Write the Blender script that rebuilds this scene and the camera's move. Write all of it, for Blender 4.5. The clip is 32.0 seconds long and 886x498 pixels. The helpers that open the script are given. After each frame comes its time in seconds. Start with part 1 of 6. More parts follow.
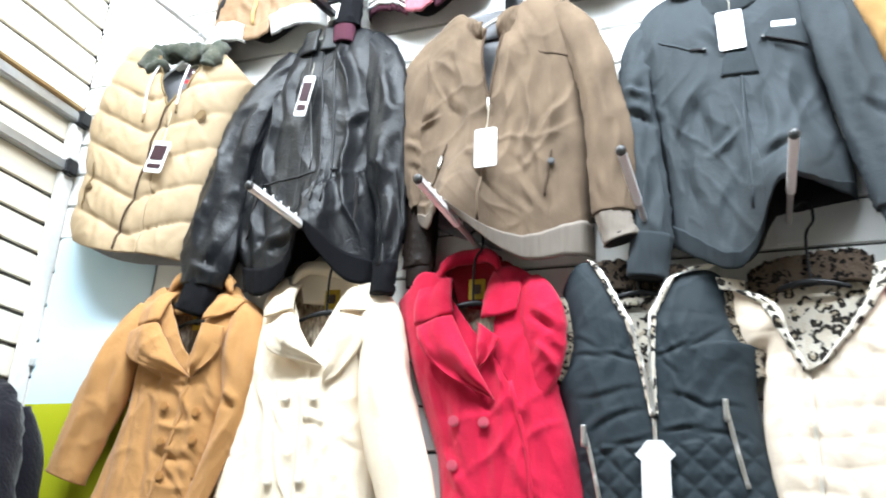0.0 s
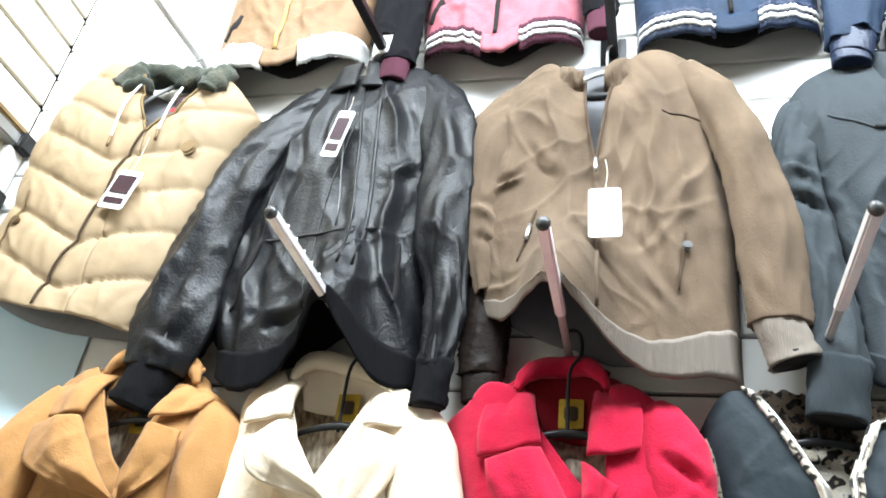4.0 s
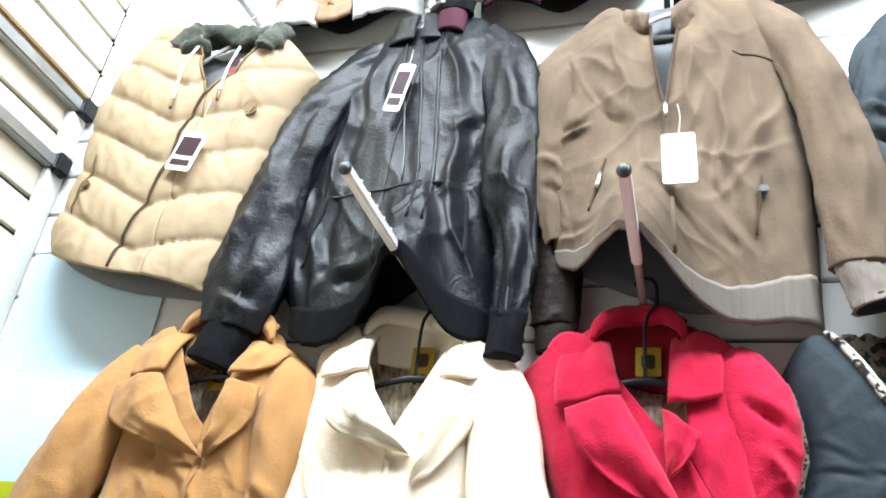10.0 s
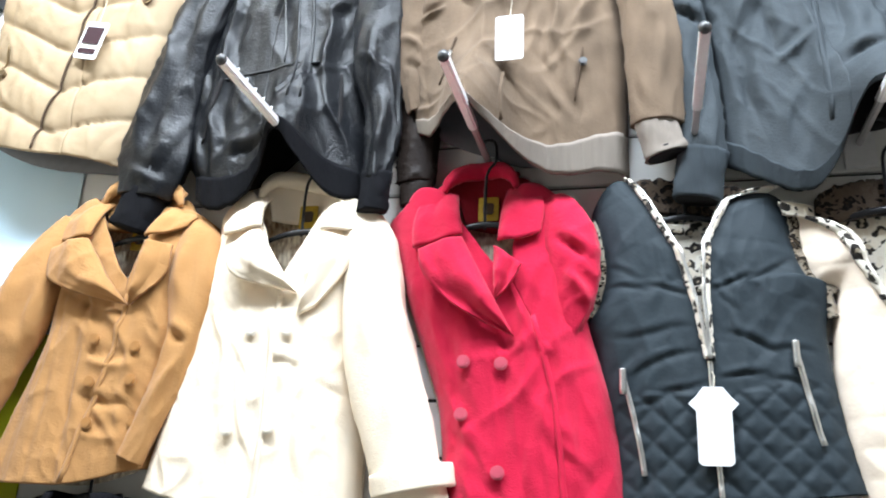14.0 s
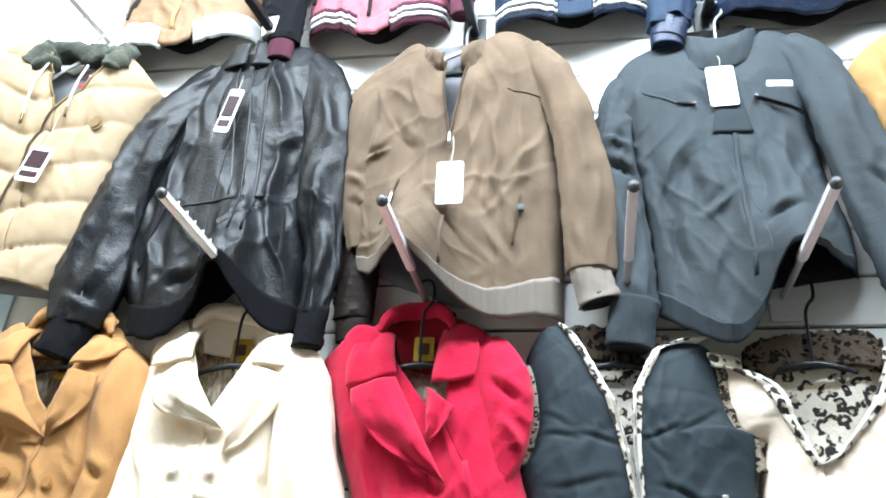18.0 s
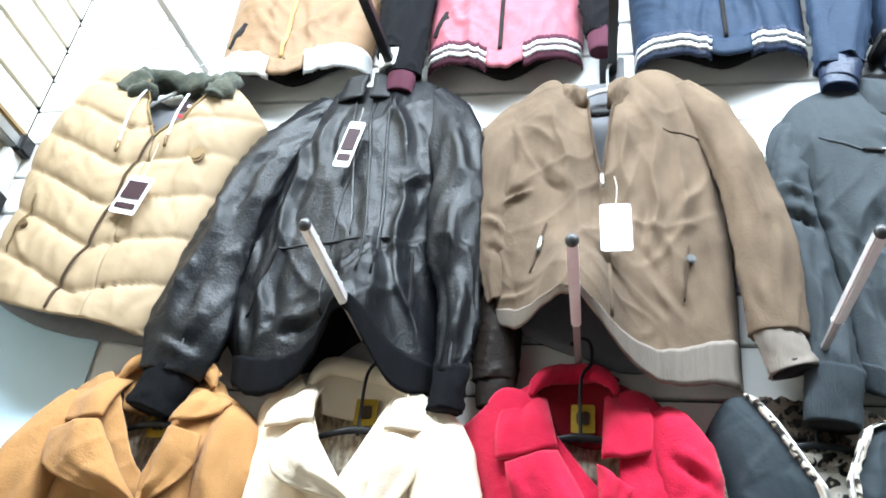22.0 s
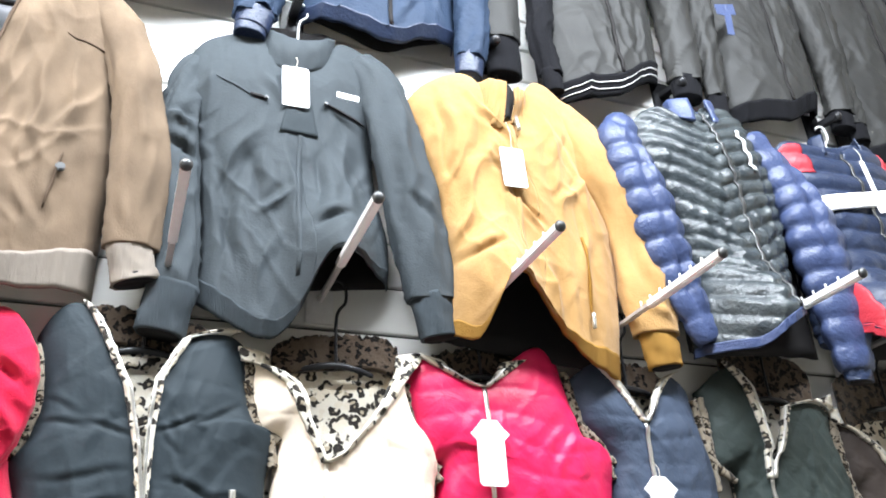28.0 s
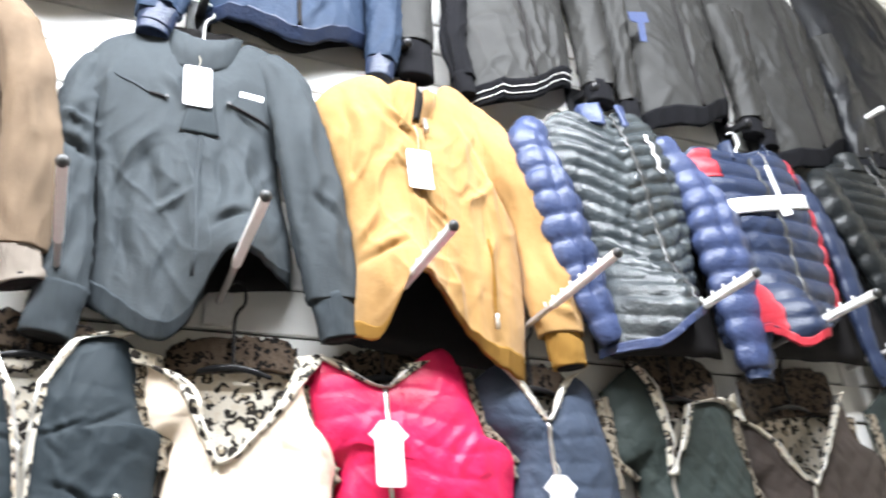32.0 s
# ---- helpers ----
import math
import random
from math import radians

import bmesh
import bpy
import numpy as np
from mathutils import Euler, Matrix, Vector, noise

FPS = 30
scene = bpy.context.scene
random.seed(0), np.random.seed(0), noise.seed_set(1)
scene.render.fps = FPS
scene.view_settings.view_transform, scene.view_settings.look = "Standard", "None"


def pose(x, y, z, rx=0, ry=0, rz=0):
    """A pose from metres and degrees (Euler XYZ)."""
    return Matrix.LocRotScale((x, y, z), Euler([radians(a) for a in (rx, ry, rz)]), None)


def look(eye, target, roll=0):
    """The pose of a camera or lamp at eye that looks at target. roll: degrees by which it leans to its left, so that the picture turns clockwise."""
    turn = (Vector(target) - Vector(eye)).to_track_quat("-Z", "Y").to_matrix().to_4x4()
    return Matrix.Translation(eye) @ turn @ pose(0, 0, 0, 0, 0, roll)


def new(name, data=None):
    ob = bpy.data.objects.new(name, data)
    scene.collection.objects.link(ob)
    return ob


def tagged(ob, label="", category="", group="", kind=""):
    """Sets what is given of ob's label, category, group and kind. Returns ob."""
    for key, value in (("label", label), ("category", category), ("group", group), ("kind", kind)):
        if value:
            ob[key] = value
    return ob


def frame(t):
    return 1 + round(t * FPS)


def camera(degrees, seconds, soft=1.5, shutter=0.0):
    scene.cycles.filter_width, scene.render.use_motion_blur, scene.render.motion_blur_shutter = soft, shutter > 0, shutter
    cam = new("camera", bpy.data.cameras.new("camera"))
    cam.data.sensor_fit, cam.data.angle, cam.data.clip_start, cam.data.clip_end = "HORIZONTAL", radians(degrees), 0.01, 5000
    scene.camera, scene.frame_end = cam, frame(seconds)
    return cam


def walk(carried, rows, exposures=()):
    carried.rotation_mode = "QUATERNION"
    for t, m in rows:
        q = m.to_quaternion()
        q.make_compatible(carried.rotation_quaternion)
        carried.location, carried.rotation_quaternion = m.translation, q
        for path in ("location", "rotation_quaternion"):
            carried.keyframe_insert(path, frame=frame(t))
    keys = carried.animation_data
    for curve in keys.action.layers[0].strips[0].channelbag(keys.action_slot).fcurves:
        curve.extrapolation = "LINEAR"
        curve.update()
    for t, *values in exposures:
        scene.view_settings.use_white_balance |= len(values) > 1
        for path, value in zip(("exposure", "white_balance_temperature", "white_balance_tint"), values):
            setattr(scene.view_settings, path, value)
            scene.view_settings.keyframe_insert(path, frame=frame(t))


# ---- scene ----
cam = camera(56, 32.0, soft=1.8, shutter=0.5)
# seconds, place in metres, turn in degrees
ROWS = [
    (0, 0.5933, 0.5454, 1.4825, 111.05, -2.62, 19.91),
    (0.5, 0.5692, 0.6522, 1.5195, 112.22, -2.19, 23.46),
    (1, 0.4105, 0.8028, 1.5324, 114.63, -0.96, 24.96),
    (1.5, 0.3379, 0.9546, 1.5721, 117.19, -3.95, 23.21),
    (2, 0.3064, 1.0695, 1.5801, 119.65, -6.52, 21.69),
    (2.5, 0.2194, 1.0963, 1.5738, 121.62, -5.41, 18.06),
    (3, 0.153, 1.0686, 1.5828, 123.05, -5.91, 14.84),
    (3.5, 0.136, 1.049, 1.5717, 123.1, -6.6, 12.07),
    (5.5, 0.102, 1.0303, 1.5966, 121.87, -6.5, 14.21),
    (6, 0.0861, 1.0287, 1.5768, 121.42, -7.67, 17.11),
    (6.5, 0.0782, 1.0327, 1.5733, 121.73, -7.42, 17.02),
    (7, 0.0673, 1.0285, 1.5756, 122, -7.44, 16.29),
    (7.5, 0.0728, 1.0271, 1.5719, 121.72, -7.59, 14.67),
    (8, 0.0806, 1.0406, 1.5693, 120.71, -6.69, 14.4),
    (8.5, 0.0851, 1.0467, 1.5661, 120.16, -4.98, 14.14),
    (9, 0.092, 1.0502, 1.5676, 120.18, -4.74, 14.63),
    (9.5, 0.0917, 1.0456, 1.5665, 120.43, -5.94, 15.45),
    (10, 0.0784, 1.034, 1.5676, 119.42, -6.61, 15.3),
    (10.5, 0.0825, 1.0337, 1.5599, 118.22, -6.05, 16.93),
    (11, 0.1167, 0.9893, 1.5202, 113.79, -5.53, 19.37),
    (11.5, 0.2251, 0.9328, 1.485, 111.59, -6.32, 16.72),
    (12, 0.301, 0.8676, 1.4739, 111.35, -6.43, 12.88),
    (12.5, 0.3223, 0.8274, 1.4587, 109.66, -4.69, 9.11),
    (13, 0.3482, 0.83, 1.4428, 109.6, -3.07, 8.46),
    (13.5, 0.3327, 0.8195, 1.4706, 110.03, -2.8, 12.11),
    (14, 0.3027, 0.8221, 1.4654, 109.83, -2.88, 13.37),
    (14.5, 0.2804, 0.8252, 1.4807, 111.24, -3.97, 14.5),
    (16.5, 0.2911, 0.8152, 1.4937, 117.8, -2.12, 14.69),
    (17, 0.3349, 0.8169, 1.4972, 118.57, -1.32, 11.95),
    (17.5, 0.3469, 0.8061, 1.5009, 119.05, -2.83, 8.81),
    (18, 0.3282, 0.8101, 1.5003, 118.31, -3.3, 9.35),
    (18.5, 0.3161, 0.8076, 1.5062, 118.58, -3.76, 10.07),
    (19, 0.2803, 0.7881, 1.5244, 120.24, -4.95, 12.37),
    (19.5, 0.2687, 0.7914, 1.5235, 120.51, -6.02, 12.52),
    (20, 0.2583, 0.797, 1.5304, 120.47, -6.59, 10.94),
    (20.5, 0.1758, 0.8628, 1.5381, 121.36, -6.04, 10.17),
    (21, 0.0641, 0.9195, 1.5451, 122.19, -5.71, 8.85),
    (21.5, 0.0382, 0.9676, 1.5541, 122.18, -5.71, 9.13),
    (22, 0.0334, 0.9617, 1.5523, 123.04, -5.39, 9),
    (22.5, 0.0458, 0.9526, 1.5525, 123.57, -4.71, 8.46),
    (23, 0.0696, 0.9338, 1.5461, 123.65, -3.83, 7.35),
    (23.5, 0.1371, 0.9354, 1.5255, 123.21, -1.82, 3.52),
    (24, 0.2392, 0.9136, 1.5276, 121.38, -0.02, -1.21),
    (24.5, 0.2964, 0.9069, 1.5282, 120.13, 1.3, -5.25),
    (25, 0.3469, 0.8823, 1.5302, 120.48, 2.03, -7.18),
    (25.5, 0.3711, 0.8647, 1.5256, 120.02, 3.44, -9.12),
    (26, 0.3887, 0.8425, 1.5207, 119.75, 3.26, -13.17),
    (26.5, 0.3939, 0.8426, 1.5148, 118.89, 2.86, -15.71),
    (28.5, 0.3597, 0.8582, 1.5101, 117.79, 2.95, -20.93),
    (29, 0.3662, 0.8651, 1.5088, 117.29, 2.98, -20.25),
    (29.5, 0.3715, 0.8654, 1.5047, 117.5, 2.81, -20.83),
    (30, 0.3964, 0.8562, 1.5024, 117.54, 4.4, -21.5),
    (30.5, 0.4148, 0.8399, 1.5048, 117.92, 4.86, -23.03),
    (31, 0.4411, 0.7972, 1.4994, 118.4, 4.91, -25.7),
    (31.5, 0.4617, 0.7928, 1.4952, 117.36, 5.09, -27.22),
    (32, 0.4627, 0.8205, 1.4902, 118.46, 4.51, -23.29),
]
walk(cam, [(t, pose(*p)) for t, *p in ROWS], [(0.0, 0.14, 6500, 11), (3.0, 0.12, 6650, 10), (9.0, 0.1, 6500, 10), (13.0, 0.18, 6400, 13), (18.0, 0.2, 6250, 9), (22.0, 0.1, 6250, 9), (25.0, 0.34, 6150, 11), (28.0, 0.46, 6700, 14), (32.0, 0.52, 6900, 16)])
# ---- end of walk ----

# ---- world and light ----
world = bpy.data.worlds.new("shop_air")
scene.world = world
world.use_nodes = True
world.node_tree.nodes["Background"].inputs[0].default_value = (0.9, 0.94, 1.0, 1)
world.node_tree.nodes["Background"].inputs[1].default_value = 0.018


def lamp(name, x, y, z, sx, sy, watts, target, colour=(0.8, 0.91, 1.0)):
    data = bpy.data.lights.new(name, "AREA")
    data.shape, data.size, data.size_y, data.energy, data.color = "RECTANGLE", sx, sy, watts, colour
    ob = new(name, data)
    ob.matrix_world = look((x, y, z), target)
    return ob


# Both lamps are out of view: front placed from shadow lengths, middle added as fill.
lamp("strip_light_front", 0.2, 1.05, 3.95, 4.0, 0.22, 285, (0.2, 2.3, 2.0))
lamp("fill_light_middle", 0.4, -0.7, 3.86, 4.4, 0.3, 9, (0.5, 1.6, 1.4))

# ---- materials ----


def material(name, colour, rough=0.6, metal=0.0, second=None, scale=30.0, mix=0.35, bump=0.0, bump_scale=200.0, sheen=0.0, coat=0.0, stretch=(1, 1, 1), blotch=2.5, crease=0.0):
    m = bpy.data.materials.new(name)
    m.use_nodes = True
    nt = m.node_tree
    n, l = nt.nodes, nt.links
    b = n["Principled BSDF"]
    b.inputs["Roughness"].default_value, b.inputs["Metallic"].default_value = rough, metal
    b.inputs["Sheen Weight"].default_value, b.inputs["Coat Weight"].default_value = sheen * 0.5, coat
    b.inputs["Specular IOR Level"].default_value = 0.3 if rough < 0.5 else 0.12
    geo = n.new("ShaderNodeNewGeometry")
    mp = n.new("ShaderNodeMapping")
    mp.inputs["Scale"].default_value = stretch
    l.new(geo.outputs["Position"], mp.inputs["Vector"])
    fine, wide = n.new("ShaderNodeTexNoise"), n.new("ShaderNodeTexNoise")
    fine.inputs["Scale"].default_value, fine.inputs["Detail"].default_value = scale, 5
    wide.inputs["Scale"].default_value, wide.inputs["Detail"].default_value = blotch, 3
    for t in (fine, wide):
        l.new(mp.outputs[0], t.inputs["Vector"])
    ramp = n.new("ShaderNodeMapRange")
    ramp.inputs["From Min"].default_value, ramp.inputs["From Max"].default_value = 0.35, 0.65
    l.new(fine.outputs["Fac"], ramp.inputs["Value"])
    s = second or tuple(c * 0.72 for c in colour)
    one, two = n.new("ShaderNodeMix"), n.new("ShaderNodeMix")
    one.data_type = two.data_type = "RGBA"
    amount = n.new("ShaderNodeMath")
    amount.operation = "MULTIPLY"
    amount.inputs[1].default_value = mix
    l.new(ramp.outputs[0], amount.inputs[0])
    l.new(amount.outputs[0], one.inputs[0])
    one.inputs[6].default_value, one.inputs[7].default_value = (*colour, 1), (*s, 1)
    wr = n.new("ShaderNodeMapRange")
    wr.inputs["From Min"].default_value, wr.inputs["From Max"].default_value, wr.inputs["To Max"].default_value = 0.4, 0.75, 0.25
    l.new(wide.outputs["Fac"], wr.inputs["Value"])
    l.new(wr.outputs[0], two.inputs[0])
    l.new(one.outputs[2], two.inputs[6])
    two.inputs[7].default_value = (*(c * 0.6 for c in s), 1)
    l.new(two.outputs[2], b.inputs["Base Color"])
    if bump:
        tex = n.new("ShaderNodeTexNoise")
        tex.inputs["Scale"].default_value, tex.inputs["Detail"].default_value = bump_scale, 6
        l.new(mp.outputs[0], tex.inputs["Vector"])
        bp = n.new("ShaderNodeBump")
        bp.inputs["Strength"].default_value, bp.inputs["Distance"].default_value = bump, 0.004
        l.new(tex.outputs["Fac"], bp.inputs["Height"])
        l.new(bp.outputs[0], b.inputs["Normal"])
        if crease:
            big = n.new("ShaderNodeTexNoise")
            big.inputs["Scale"].default_value, big.inputs["Detail"].default_value, big.inputs["Distortion"].default_value = 22, 3, 0.8
            l.new(geo.outputs["Position"], big.inputs["Vector"])
            second_bump = n.new("ShaderNodeBump")
            second_bump.inputs["Strength"].default_value, second_bump.inputs["Distance"].default_value = crease, 0.012
            l.new(big.outputs["Fac"], second_bump.inputs["Height"])
            l.new(second_bump.outputs[0], bp.inputs["Normal"])
    return m


def spotted(name, ground, blot, ring, scale=26.0):
    """Leopard print: dark rings with a brown heart on a pale plush."""
    m = material(name, ground, 0.95, bump=0.5, bump_scale=260, sheen=0.4, mix=0.25)
    n, l = m.node_tree.nodes, m.node_tree.links
    b = n["Principled BSDF"]
    old = b.inputs["Base Color"].links[0].from_socket
    geo = n.new("ShaderNodeNewGeometry")
    warp = n.new("ShaderNodeTexNoise")
    warp.inputs["Scale"].default_value = 30
    add = n.new("ShaderNodeMixRGB")
    add.blend_type = "ADD"
    add.inputs[0].default_value = 0.035
    flat = n.new("ShaderNodeMapping")
    flat.inputs["Scale"].default_value = (1, 0.05, 1)
    l.new(geo.outputs["Position"], flat.inputs["Vector"])
    l.new(flat.outputs[0], warp.inputs["Vector"])
    l.new(flat.outputs[0], add.inputs[1])
    l.new(warp.outputs["Color"], add.inputs[2])
    v = n.new("ShaderNodeTexVoronoi")
    v.inputs["Scale"].default_value = scale
    l.new(add.outputs[0], v.inputs["Vector"])
    cr = n.new("ShaderNodeValToRGB")
    e = cr.color_ramp.elements
    e[0].position, e[0].color = 0.0, (*blot, 1)
    e[1].position, e[1].color = 1.0, (1, 1, 1, 1)
    for p, c in ((0.22, blot), (0.27, ring), (0.5, ring), (0.56, (1, 1, 1))):
        q = e.new(p)
        q.color = (*c, 1)
    l.new(v.outputs["Distance"], cr.inputs[0])
    gapn = n.new("ShaderNodeTexNoise")
    gapn.inputs["Scale"].default_value, gapn.inputs["Detail"].default_value = scale * 1.3, 1
    l.new(flat.outputs[0], gapn.inputs["Vector"])
    gapr = n.new("ShaderNodeMapRange")
    gapr.inputs["From Min"].default_value, gapr.inputs["From Max"].default_value = 0.52, 0.58
    l.new(gapn.outputs["Fac"], gapr.inputs["Value"])
    broken = n.new("ShaderNodeMixRGB")
    l.new(gapr.outputs[0], broken.inputs[0])
    l.new(cr.outputs[0], broken.inputs[1])
    broken.inputs[2].default_value = (0.95, 0.92, 0.88, 1)
    mul = n.new("ShaderNodeMixRGB")
    mul.blend_type = "MULTIPLY"
    mul.inputs[0].default_value = 1
    l.new(old, mul.inputs[1])
    l.new(broken.outputs[0], mul.inputs[2])
    l.new(mul.outputs[0], b.inputs["Base Color"])
    return m


